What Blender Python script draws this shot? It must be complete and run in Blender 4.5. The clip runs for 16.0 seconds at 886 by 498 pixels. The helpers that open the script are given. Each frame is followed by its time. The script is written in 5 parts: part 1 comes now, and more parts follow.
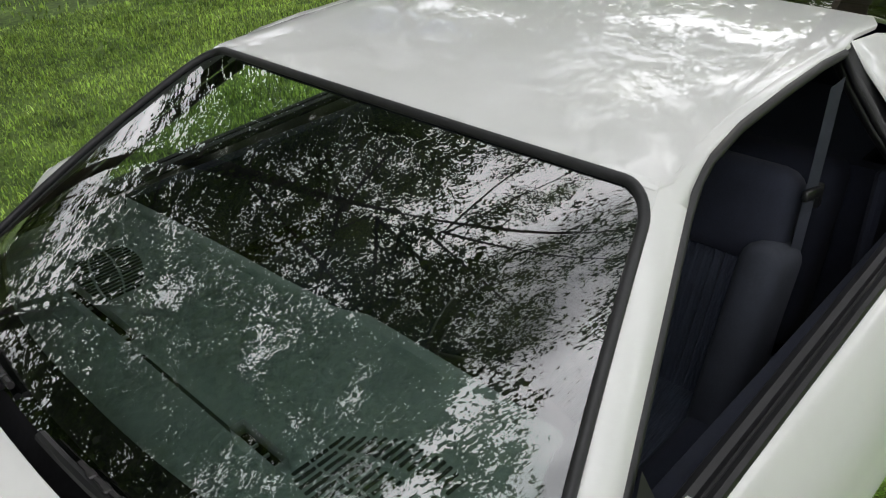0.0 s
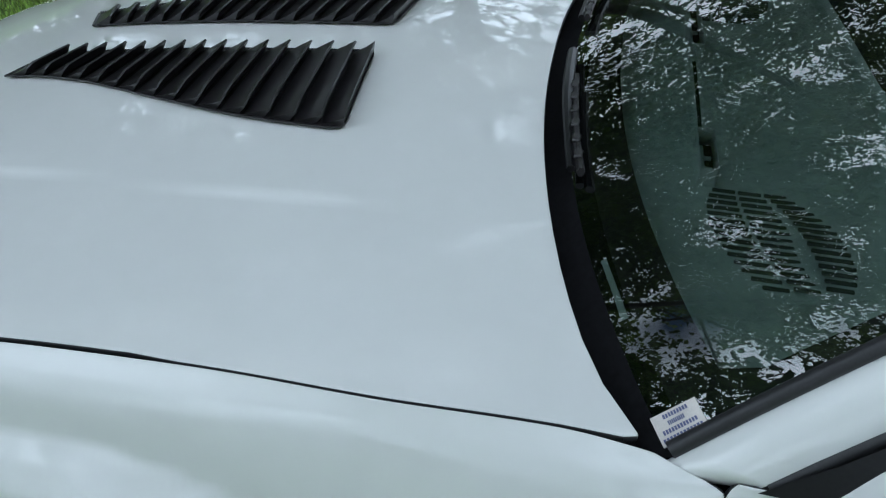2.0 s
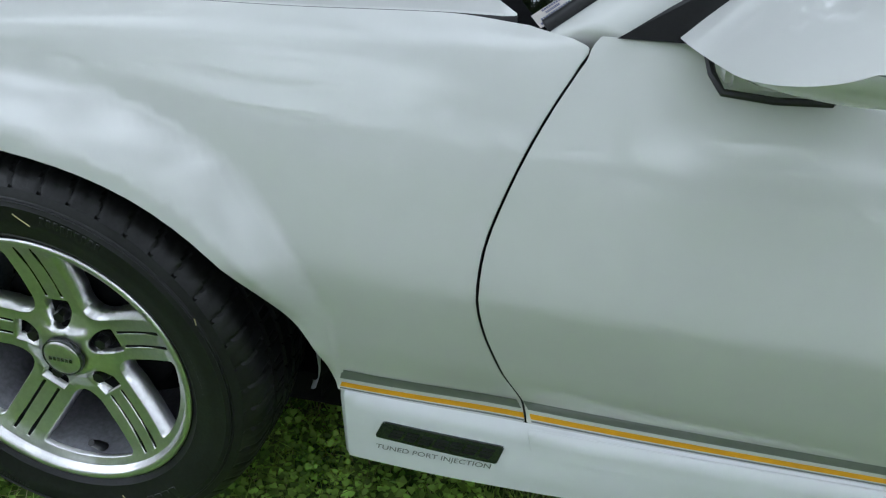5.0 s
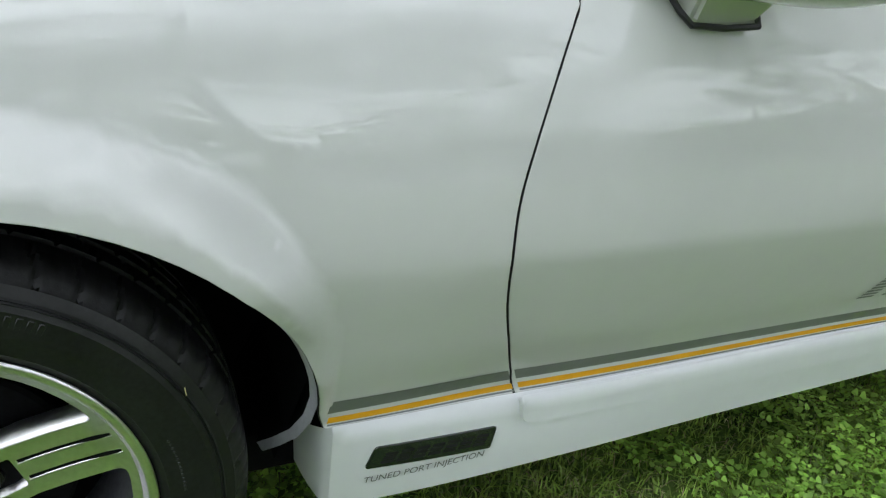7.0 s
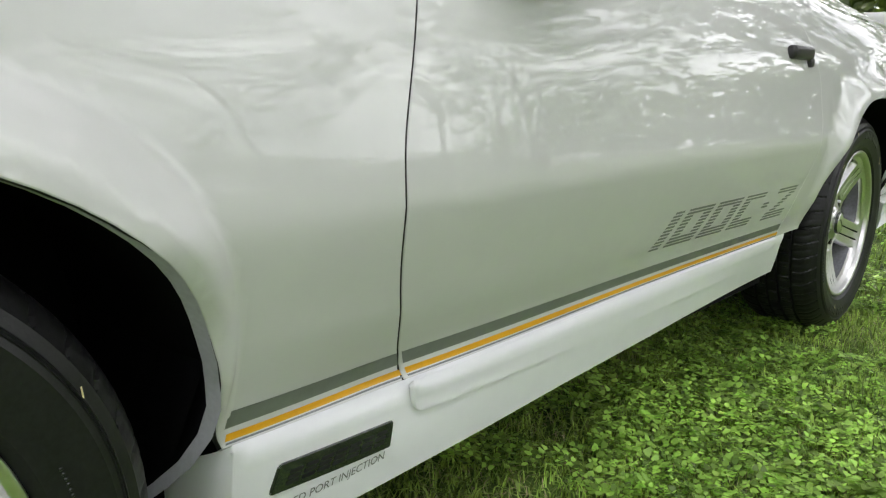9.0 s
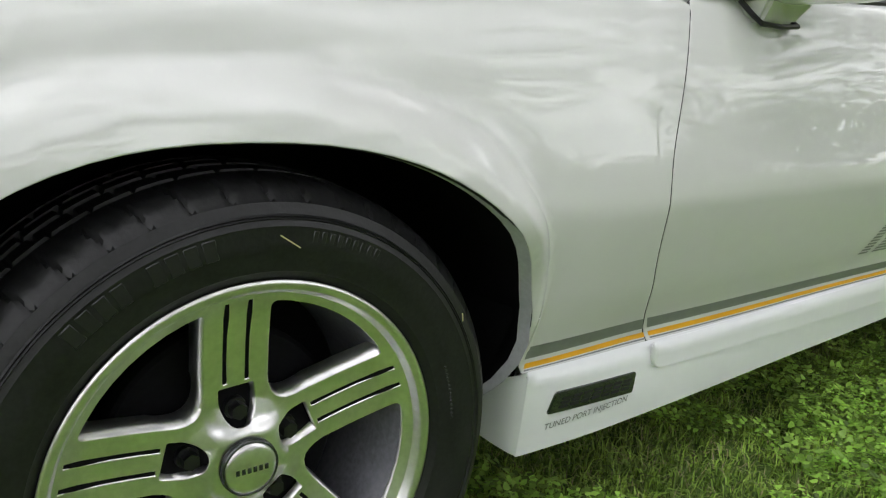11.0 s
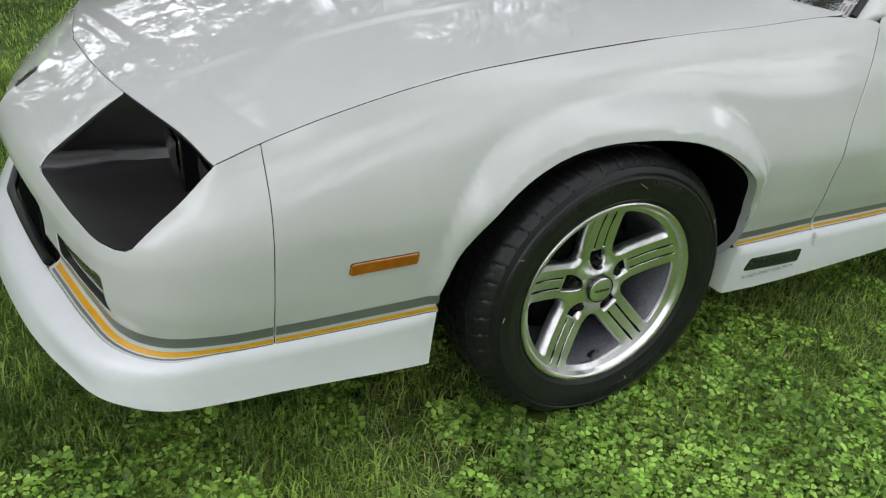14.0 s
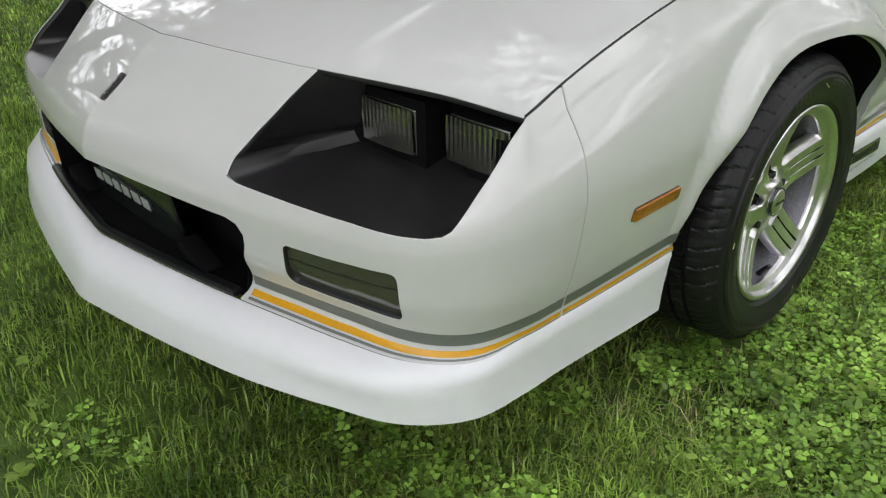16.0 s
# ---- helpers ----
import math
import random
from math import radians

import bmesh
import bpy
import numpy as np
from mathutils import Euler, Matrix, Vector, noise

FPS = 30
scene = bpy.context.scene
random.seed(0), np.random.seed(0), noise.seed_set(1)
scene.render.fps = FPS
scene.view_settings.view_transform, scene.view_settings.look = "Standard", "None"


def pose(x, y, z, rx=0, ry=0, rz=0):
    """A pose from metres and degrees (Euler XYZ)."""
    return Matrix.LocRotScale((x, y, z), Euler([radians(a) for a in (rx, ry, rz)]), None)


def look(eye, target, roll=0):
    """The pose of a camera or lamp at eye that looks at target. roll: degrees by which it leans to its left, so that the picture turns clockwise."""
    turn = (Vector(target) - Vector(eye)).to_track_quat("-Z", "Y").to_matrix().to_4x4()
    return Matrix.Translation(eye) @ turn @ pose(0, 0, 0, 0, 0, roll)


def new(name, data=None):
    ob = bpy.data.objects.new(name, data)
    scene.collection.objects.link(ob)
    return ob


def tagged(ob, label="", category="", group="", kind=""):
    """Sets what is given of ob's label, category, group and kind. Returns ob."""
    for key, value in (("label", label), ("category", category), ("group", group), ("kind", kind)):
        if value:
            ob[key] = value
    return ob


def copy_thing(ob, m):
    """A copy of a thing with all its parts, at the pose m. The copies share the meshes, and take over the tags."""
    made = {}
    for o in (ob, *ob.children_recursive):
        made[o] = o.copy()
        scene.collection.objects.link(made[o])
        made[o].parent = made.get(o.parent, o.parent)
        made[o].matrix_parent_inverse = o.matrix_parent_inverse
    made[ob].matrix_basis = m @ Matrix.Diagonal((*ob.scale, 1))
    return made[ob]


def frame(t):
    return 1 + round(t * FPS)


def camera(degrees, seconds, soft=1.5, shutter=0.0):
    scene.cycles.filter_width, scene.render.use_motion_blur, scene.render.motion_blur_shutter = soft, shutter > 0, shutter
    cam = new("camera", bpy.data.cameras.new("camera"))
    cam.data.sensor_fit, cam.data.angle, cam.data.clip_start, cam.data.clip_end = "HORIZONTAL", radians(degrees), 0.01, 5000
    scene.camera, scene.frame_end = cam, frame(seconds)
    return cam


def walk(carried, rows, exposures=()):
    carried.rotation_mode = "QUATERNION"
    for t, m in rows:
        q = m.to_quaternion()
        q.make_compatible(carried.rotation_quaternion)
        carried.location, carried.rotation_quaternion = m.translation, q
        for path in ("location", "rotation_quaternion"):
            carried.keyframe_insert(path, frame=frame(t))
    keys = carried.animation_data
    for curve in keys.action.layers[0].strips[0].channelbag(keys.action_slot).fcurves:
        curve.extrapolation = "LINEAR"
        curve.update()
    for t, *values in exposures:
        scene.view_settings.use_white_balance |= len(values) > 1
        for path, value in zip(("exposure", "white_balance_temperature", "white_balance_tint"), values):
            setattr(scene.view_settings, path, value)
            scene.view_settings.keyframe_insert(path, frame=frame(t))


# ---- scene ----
cam = camera(58.7, 16.0, 1.2)
PATH = [
    (0, (0.335, -1.051, 1.731), (1.553, 0.194, 0.667), -3.4),
    (0.5, (0.430, -1.080, 1.639), (1.319, 0.289, 0.490), -0.8),
    (1, (0.453, -1.122, 1.659), (1.004, 0.280, 0.304), 3.4),
    (1.5, (0.495, -1.185, 1.460), (0.557, 0.355, 0.191), 1.4),
    (2, (0.54, -1.286, 1.478), (0.235, 0.262, 0.249), 1.5),
    (2.5, (0.631, -1.336, 1.464), (0.029, 0.208, 0.344), 2.3),
    (3, (0.707, -1.391, 1.439), (-0.054, 0.126, 0.38), 2.6),
    (3.5, (0.739, -1.438, 1.377), (-0.029, 0.078, 0.323), 2.2),
    (4, (0.739, -1.505, 1.255), (0.088, 0.082, 0.228), 3.9),
    (4.5, (0.744, -1.572, 1.169), (0.265, 0.082, 0.152), 4.2),
    (5, (0.721, -1.626, 1.094), (0.42, 0.058, 0.058), 3.3),
    (5.2, (0.711, -1.658, 1.062), (0.491, 0.054, 0.053), 3.5),
    (7.3, (0.133, -1.544, 0.949), (1.074, 0.027, 0.146), 5.1),
    (7.5, (0.105, -1.476, 0.961), (1.139, 0.016, 0.123), 5.4),
    (8, (0.073, -1.403, 0.839), (1.354, -0.055, 0.103), 5.6),
    (8.2, (0.071, -1.416, 0.766), (1.425, -0.097, 0.112), 4.7),
    (10.3, (-0.191, -1.561, 0.704), (1.315, -0.288, 0.368), 0.3),
    (10.5, (-0.222, -1.574, 0.716), (1.202, -0.217, 0.358), 0.7),
    (11, (-0.294, -1.573, 0.769), (0.873, -0.022, 0.288), 2.9),
    (11.5, (-0.311, -1.593, 0.982), (0.593, 0.045, 0.276), 4.3),
    (12, (-0.413, -1.73, 1.155), (0.346, -0.089, 0.301), 4.2),
    (12.5, (-0.497, -1.878, 1.2), (0.217, -0.256, 0.272), 4.7),
    (13, (-0.597, -1.996, 1.24), (0.121, -0.389, 0.291), 4.9),
    (13.5, (-0.831, -2.01, 1.226), (-0.063, -0.434, 0.265), 5.0),
    (14, (-1.006, -1.97, 1.198), (-0.163, -0.428, 0.245), 4.1),
    (14.5, (-1.153, -1.834, 1.173), (-0.218, -0.345, 0.22), 3.1),
    (15, (-1.314, -1.711, 1.15), (-0.282, -0.288, 0.194), 1.6),
    (15.5, (-1.51, -1.608, 1.125), (-0.391, -0.259, 0.163), 0.0),
    (16, (-1.58, -1.452, 1.05), (-0.364, -0.178, 0.102), -0.9),
]
walk(cam, [(t, look(eye, target, roll)) for t, eye, target, roll in PATH],
     [(0, -1.40, 6500, 12), (0.8, -1.42, 6450, 12), (1.5, -1.64, 5600, 5), (2.0, -1.72, 5400, 4), (2.5, -1.60, 5300, 6), (3.0, -1.50, 5450, 7), (3.5, -1.54, 5600, 8), (4.5, -1.66, 5600, 8), (5.2, -1.58, 5700, 8),
      (7.5, -1.44, 6150, 9), (8.2, -1.28, 6350, 11), (10.5, -1.24, 6500, 13), (11.2, -1.38, 6350, 11), (12, -1.72, 5750, 9), (13, -1.48, 5900, 9), (14, -1.46, 6250, 12), (15, -1.52, 6350, 14), (16, -1.44, 6450, 14)])

# ---- world and light ----
world = bpy.data.worlds.new("world")
scene.world = world
world.use_nodes = True
wn = world.node_tree.nodes
sky = wn.new("ShaderNodeTexSky")
sky.sky_type, sky.sun_disc = "NISHITA", False
SUN_EL, SUN_AZ = radians(42), radians(88)
sky.sun_elevation, sky.sun_rotation = SUN_EL, SUN_AZ
sky.dust_density, sky.ozone_density = 2.0, 1.0
# broken bright cloud over the blue
coord = wn.new("ShaderNodeTexCoord")
cmap = wn.new("ShaderNodeMapping")
cmap.inputs["Scale"].default_value = (2.2, 2.2, 5.0)
cloud = wn.new("ShaderNodeTexNoise")
cloud.inputs["Scale"].default_value, cloud.inputs["Detail"].default_value = 1.1, 4.0
cramp = wn.new("ShaderNodeValToRGB")
cramp.color_ramp.elements[0].position, cramp.color_ramp.elements[1].position = 0.29, 0.57
cmix = wn.new("ShaderNodeMixRGB")
cmix.inputs["Color2"].default_value = (54.0, 54.4, 55.2, 1)
wl = world.node_tree.links
wl.new(coord.outputs["Generated"], cmap.inputs["Vector"])
wl.new(cmap.outputs["Vector"], cloud.inputs["Vector"])
wl.new(cloud.outputs["Fac"], cramp.inputs["Fac"])
wl.new(cramp.outputs["Color"], cmix.inputs["Fac"])
wl.new(sky.outputs["Color"], cmix.inputs["Color1"])
bg = wn["Background"]
wl.new(cmix.outputs["Color"], bg.inputs["Color"])
bg.inputs["Strength"].default_value = 0.15
sun_dir = Vector((math.sin(SUN_AZ) * math.cos(SUN_EL), math.cos(SUN_AZ) * math.cos(SUN_EL), math.sin(SUN_EL)))
sun = new("sun", bpy.data.lights.new("sun", "SUN"))
sun.data.energy, sun.data.angle, sun.data.color = 5.0, radians(0.6), (1.0, 0.95, 0.86)
sun.matrix_world = look(sun_dir * 60, (0, 0, 0))


# ---- materials ----
def mat(name, color, rough=0.5, metal=0.0, vary=0.0, scale=20.0, bump=0.0, bscale=200.0, coat=0.0, spec=0.5, random_tint=0.0, color2=None, detail=6.0):
    """A surface with colour that varies at two scales and fine relief."""
    m = bpy.data.materials.new(name)
    m.use_nodes = True
    n, l = m.node_tree.nodes, m.node_tree.links
    p = n["Principled BSDF"]
    p.inputs["Base Color"].default_value = (*color, 1)
    p.inputs["Roughness"].default_value = rough
    p.inputs["Metallic"].default_value = metal
    p.inputs["Coat Weight"].default_value = coat
    p.inputs["Coat Roughness"].default_value = 0.012
    p.inputs["Coat IOR"].default_value = 1.6
    p.inputs["Specular IOR Level"].default_value = spec
    if vary or color2:
        tc = n.new("ShaderNodeTexCoord")
        big = n.new("ShaderNodeTexNoise")
        big.inputs["Scale"].default_value, big.inputs["Detail"].default_value = scale, detail
        small = n.new("ShaderNodeTexNoise")
        small.inputs["Scale"].default_value, small.inputs["Detail"].default_value = scale * 9, 3
        add = n.new("ShaderNodeMath")
        add.operation = "ADD"
        half = n.new("ShaderNodeMath")
        half.operation, half.inputs[1].default_value = "MULTIPLY", 0.5
        l.new(tc.outputs["Object"], big.inputs["Vector"])
        l.new(tc.outputs["Object"], small.inputs["Vector"])
        l.new(big.outputs["Fac"], add.inputs[0])
        l.new(small.outputs["Fac"], add.inputs[1])
        l.new(add.outputs[0], half.inputs[0])
        ramp = n.new("ShaderNodeValToRGB")
        a, b = ramp.color_ramp.elements
        a.position, b.position = 0.36, 0.64
        c2 = color2 or tuple(c * (1 + vary) for c in color)
        a.color = (*[c * (1 - vary) for c in color], 1)
        b.color = (*c2, 1)
        l.new(half.outputs[0], ramp.inputs["Fac"])
        out = ramp.outputs["Color"]
        if random_tint:
            geo = n.new("ShaderNodeNewGeometry")
            hsv = n.new("ShaderNodeHueSaturation")
            mr = n.new("ShaderNodeMapRange")
            mr.inputs["To Min"].default_value, mr.inputs["To Max"].default_value = 1 - random_tint, 1 + random_tint
            l.new(geo.outputs["Random Per Island"], mr.inputs["Value"])
            l.new(mr.outputs["Result"], hsv.inputs["Value"])
            l.new(out, hsv.inputs["Color"])
            out = hsv.outputs["Color"]
        l.new(out, p.inputs["Base Color"])
    if bump:
        tc2 = n.new("ShaderNodeTexCoord")
        bn = n.new("ShaderNodeTexNoise")
        bn.inputs["Scale"].default_value, bn.inputs["Detail"].default_value = bscale, 4
        bp = n.new("ShaderNodeBump")
        bp.inputs["Strength"].default_value, bp.inputs["Distance"].default_value = bump, 0.002
        l.new(tc2.outputs["Object"], bn.inputs["Vector"])
        l.new(bn.outputs["Fac"], bp.inputs["Height"])
        l.new(bp.outputs["Normal"], p.inputs["Normal"])
    return m


def leaf_mat(name, color, rough, **k):
    """A leaf: the surface above, with light passing through it."""
    m = mat(name, color, rough, **k)
    n, l = m.node_tree.nodes, m.node_tree.links
    p = n["Principled BSDF"]
    tr = n.new("ShaderNodeBsdfTranslucent")
    mx = n.new("ShaderNodeMixShader")
    mx.inputs[0].default_value = 0.45
    l.new(p.inputs["Base Color"].links[0].from_socket, tr.inputs["Color"])
    l.new(p.outputs[0], mx.inputs[1])
    l.new(tr.outputs[0], mx.inputs[2])
    l.new(mx.outputs[0], n["Material Output"].inputs["Surface"])
    return m


def glass_mat(name, color, rough=0.0):
    """Thin tinted glass: see-through with a mirror-like surface."""
    m = bpy.data.materials.new(name)
    m.use_nodes = True
    n, l = m.node_tree.nodes, m.node_tree.links
    n.remove(n["Principled BSDF"])
    tr = n.new("ShaderNodeBsdfTransparent")
    tr.inputs["Color"].default_value = (*color, 1)
    gl = n.new("ShaderNodeBsdfGlossy")
    gl.inputs["Roughness"].default_value = rough
    fr = n.new("ShaderNodeFresnel")
    fr.inputs["IOR"].default_value = 2.6
    mx = n.new("ShaderNodeMixShader")
    l.new(fr.outputs[0], mx.inputs[0])
    l.new(tr.outputs[0], mx.inputs[1])
    l.new(gl.outputs[0], mx.inputs[2])
    l.new(mx.outputs[0], n["Material Output"].inputs["Surface"])
    return m


PAINT = mat("white_paint", (0.66, 0.665, 0.645), 0.5, coat=1.0, vary=0.012, scale=3.0, spec=0.0)
PLASTIC_W = mat("white_skirt_paint", (0.83, 0.84, 0.855), 0.36, coat=0.35, vary=0.015, scale=4.0, bump=0.03, bscale=300)
BLACK = mat("black_trim", (0.008, 0.008, 0.009), 0.32, vary=0.3, scale=30, bump=0.05, bscale=400)
SATIN = mat("satin_black", (0.017, 0.0155, 0.0165), 0.29, spec=0.6, vary=0.25, scale=25, bump=0.05, bscale=600)
# mid grey, darker than the white body panels
LIP = mat("arch_lip_grey", (0.46, 0.47, 0.49), 0.5, vary=0.1, scale=15, bump=0.1, bscale=80)
# near-black for black parts, and for recesses whose shade is in the colour
DARK = mat("black_and_recess_shade", (0.005, 0.005, 0.006), 0.85, vary=0.3, scale=12, spec=0.12)
RUBBER = mat("rubber", (0.008, 0.008, 0.009), 0.43, vary=0.35, scale=18, bump=0.15, bscale=220, color2=(0.015, 0.015, 0.0165), spec=0.42)
MARKS = mat("raised_rubber", (0.011, 0.011, 0.012), 0.34, vary=0.3, scale=60)
# real rubber trim; on panel folds its near-black is painted gap shade
SEAL_GAP_SHADE = mat("rubber_seal_and_gap_shade", (0.011, 0.011, 0.0125), 0.45, vary=0.3, scale=40)
ALLOY = mat("machined_alloy", (0.80, 0.79, 0.79), 0.28, 1.0, vary=0.08, scale=14, bump=0.06, bscale=500)
ALLOY_G = mat("grey_alloy", (0.20, 0.20, 0.225), 0.45, 0.4, vary=0.25, scale=16, bump=0.05, bscale=400)
STRIPE_G = mat("grey_stripe", (0.17, 0.185, 0.17), 0.4, coat=0.6, vary=0.06, scale=12)
STRIPE_Y = mat("yellow_stripe", (0.76, 0.375, 0.004), 0.45, coat=0.3, vary=0.05, scale=14)
AMBER = mat("amber_lens", (0.40, 0.115, 0.003), 0.2, coat=1.0, vary=0.22, scale=60, bump=0.2, bscale=500)
FOGLENS = mat("smoked_lens", (0.060, 0.062, 0.044), 0.14, coat=1.0, vary=0.18, scale=30, bump=0.12, bscale=260)
LAMP = mat("lamp_glass", (0.30, 0.30, 0.26), 0.12, 0.9, vary=0.2, scale=14, bump=0.12, bscale=120, coat=1.0)
MIRROR_G = mat("lamp_reflector", (0.45, 0.45, 0.44), 0.2, 1.0, vary=0.1, scale=20)
CLOTH = mat("blue_grey_cloth", (0.023, 0.030, 0.048), 0.9, vary=0.25, scale=30, bump=0.35, bscale=900)
CLOTH_D = mat("dark_navy_cloth", (0.009, 0.012, 0.024), 0.9, vary=0.25, scale=30, bump=0.3, bscale=900)
CLOTH_B = mat("smooth_grey_cloth", (0.019, 0.023, 0.034), 0.85, vary=0.2, scale=24, bump=0.2, bscale=900)
wv = CLOTH.node_tree.nodes.new("ShaderNodeTexWave")
wv.bands_direction = "Y"
wv.inputs["Scale"].default_value = 60.0
wb = CLOTH.node_tree.nodes.new("ShaderNodeBump")
wb.inputs["Strength"].default_value, wb.inputs["Distance"].default_value = 0.5, 0.003
wt = CLOTH.node_tree.nodes.new("ShaderNodeTexCoord")
CLOTH.node_tree.links.new(wt.outputs["Object"], wv.inputs["Vector"])
CLOTH.node_tree.links.new(wv.outputs["Fac"], wb.inputs["Height"])
CLOTH.node_tree.links.new(wb.outputs["Normal"], CLOTH.node_tree.nodes["Principled BSDF"].inputs["Normal"])
BELT = mat("seat_belt_webbing", (0.055, 0.062, 0.085), 0.7, vary=0.15, scale=50, bump=0.2, bscale=1200)
DASHM = mat("dash_vinyl", (0.40, 0.46, 0.44), 0.65, vary=0.10, scale=9, bump=0.2, bscale=500)
DASH_D = mat("dark_dash_slot", (0.045, 0.055, 0.052), 0.7, vary=0.1, scale=20)
PAPER = mat("sticker_paper", (0.62, 0.58, 0.54), 0.6, vary=0.08, scale=60)
INK = mat("print_ink", (0.10, 0.11, 0.22), 0.6)
VINPLATE = mat("pale_plate", (0.42, 0.48, 0.45), 0.5, vary=0.1, scale=50)
DECAL = mat("decal_grey", (0.21, 0.22, 0.205), 0.4, coat=0.6)
PALE = mat("pale_lettering", (0.42, 0.45, 0.42), 0.35)
BADGE = mat("dark_badge", (0.016, 0.02, 0.018), 0.22, coat=0.5, vary=0.2, scale=60)
GLASS = glass_mat("tinted_glass", (0.68, 0.80, 0.75))
GLASS_D = glass_mat("dark_tinted_glass", (0.30, 0.34, 0.32))
FRIT = mat("black_frit", (0.004, 0.004, 0.005), 0.3)
SKIN = mat("grey_liner", (0.36, 0.37, 0.40), 0.55, vary=0.2, scale=20, bump=0.3, bscale=60)
GROUND = mat("lawn_soil", (0.060, 0.105, 0.020), 0.95, vary=0.4, scale=2.2, bump=0.8, bscale=40, color2=(0.15, 0.25, 0.045))
WEED = leaf_mat("weed_leaf", (0.20, 0.36, 0.06), 0.5, vary=0.25, scale=3, color2=(0.40, 0.56, 0.12), random_tint=0.25, spec=0.35)
GRASS = leaf_mat("grass_blade", (0.215, 0.41, 0.05), 0.34, vary=0.45, scale=1.1, color2=(0.50, 0.68, 0.15), random_tint=0.7, spec=0.5)
STRAW = mat("dry_grass", (0.46, 0.40, 0.22), 0.7, vary=0.25, scale=3, random_tint=0.3)
CLOVER = leaf_mat("clover_leaf", (0.29, 0.56, 0.08), 0.34, vary=0.45, scale=1.6, color2=(0.56, 0.82, 0.18), random_tint=0.7, spec=0.5)
LEAF = leaf_mat("tree_leaf", (0.055, 0.10, 0.014), 0.4, vary=0.35, scale=0.5, color2=(0.12, 0.17, 0.03), random_tint=0.4)
BARK = mat("bark", (0.075, 0.06, 0.045), 0.9, vary=0.35, scale=9, bump=0.9, bscale=30)
ROAD = mat("pale_road", (0.30, 0.29, 0.28), 0.9, vary=0.12, scale=2)


# ---- small mesh kit ----
def link(name, me, material, parent=None, label="", m=None):
    if material:
        me.materials.append(material)
    ob = new(name, me)
    if parent:
        ob.parent = parent
    if m is not None:
        ob.matrix_basis = m
    if label:
        ob["label"] = label
    return ob


def part(name, bm, material, parent, label="", smooth=True, m=None):
    me = bpy.data.meshes.new(name)
    bm.normal_update()
    bm.to_mesh(me)
    bm.free()
    if smooth:
        me.shade_smooth()
        me.set_sharp_from_angle(angle=radians(38))
    return link(name, me, material, parent, label, m)


def arrays(name, verts, faces, material, parent=None, label="", normals=None, smooth=True):
    me = bpy.data.meshes.new(name)
    me.from_pydata(np.asarray(verts, float).tolist(), [], faces)
    if smooth:
        me.shade_smooth()
    if normals is not None:
        me.normals_split_custom_set_from_vertices(np.asarray(normals, float).tolist())
    return link(name, me, material, parent, label)


def box(bm, c, size, rot=None, bev=0.0, seg=2):
    r = bmesh.ops.create_cube(bm, size=1.0)
    vs = r["verts"]
    bmesh.ops.scale(bm, vec=size, verts=vs)
    if bev:
        es = list({e for v in vs for e in v.link_edges})
        k = bmesh.ops.bevel(bm, geom=es, offset=bev, segments=seg, affect="EDGES", profile=0.5)
        vs = list({v for f in k["faces"] for v in f.verts} | {v for v in vs if v.is_valid})
    mm = Matrix.Translation(c) @ (rot.to_4x4() if rot else Matrix())
    bmesh.ops.transform(bm, matrix=mm, verts=vs)
    return vs


def tube(bm, pts, radii, n=10, cap=True, flat=1.0):
    """A tapered tube along points."""
    rings = []
    pts = [Vector(p) for p in pts]
    for i, p in enumerate(pts):
        d = (pts[min(i + 1, len(pts) - 1)] - pts[max(i - 1, 0)]).normalized()
        a = d.orthogonal().normalized() if abs(d.z) > 0.9 else d.cross(Vector((0, 0, 1))).normalized()
        b = d.cross(a)
        r = radii[i] if hasattr(radii, "__len__") else radii
        rings.append([bm.verts.new(p + r * (math.cos(t) * a + flat * math.sin(t) * b)) for t in [2 * math.pi * k / n for k in range(n)]])
    for p, q in zip(rings, rings[1:]):
        for k in range(n):
            bm.faces.new((p[k], p[(k + 1) % n], q[(k + 1) % n], q[k]))
    if cap:
        bm.faces.new(rings[0][::-1])
        bm.faces.new(rings[-1])


def spline(xs, ys):
    """A smooth curve through keys, for arrays."""
    xs, ys = np.array(xs, float), np.array(ys, float)
    h = np.diff(xs)
    dl = np.diff(ys) / h
    m = np.empty_like(ys)
    m[0], m[-1] = dl[0], dl[-1]
    m[1:-1] = (dl[:-1] * h[1:] + dl[1:] * h[:-1]) / (h[1:] + h[:-1])
    for i in range(1, len(ys) - 1):
        if dl[i - 1] * dl[i] <= 0:
            m[i] = 0
        else:
            lim = 3 * min(abs(dl[i - 1]), abs(dl[i]))
            m[i] = max(-lim, min(lim, m[i]))

    def f(x):
        x = np.asarray(x, float)
        i = np.clip(np.searchsorted(xs, x) - 1, 0, len(h) - 1)
        t = np.clip((x - xs[i]) / h[i], 0, 1)
        return ((1 + 2 * t) * (1 - t) ** 2 * ys[i] + t * (1 - t) ** 2 * h[i] * m[i] + t * t * (3 - 2 * t) * ys[i + 1] + t * t * (t - 1) * h[i] * m[i + 1])
    return f


def inside(poly, pts):
    """Which points lie inside a closed polygon."""
    px, py = np.array(poly).T
    qx, qy = np.roll(px, -1), np.roll(py, -1)
    x, y = pts[:, 0:1], pts[:, 1:2]
    cross = ((py > y) != (qy > y)) & (x < (qx - px) * (y - py) / np.where(qy == py, 1e-9, qy - py) + px)
    return cross.sum(1) % 2 == 1


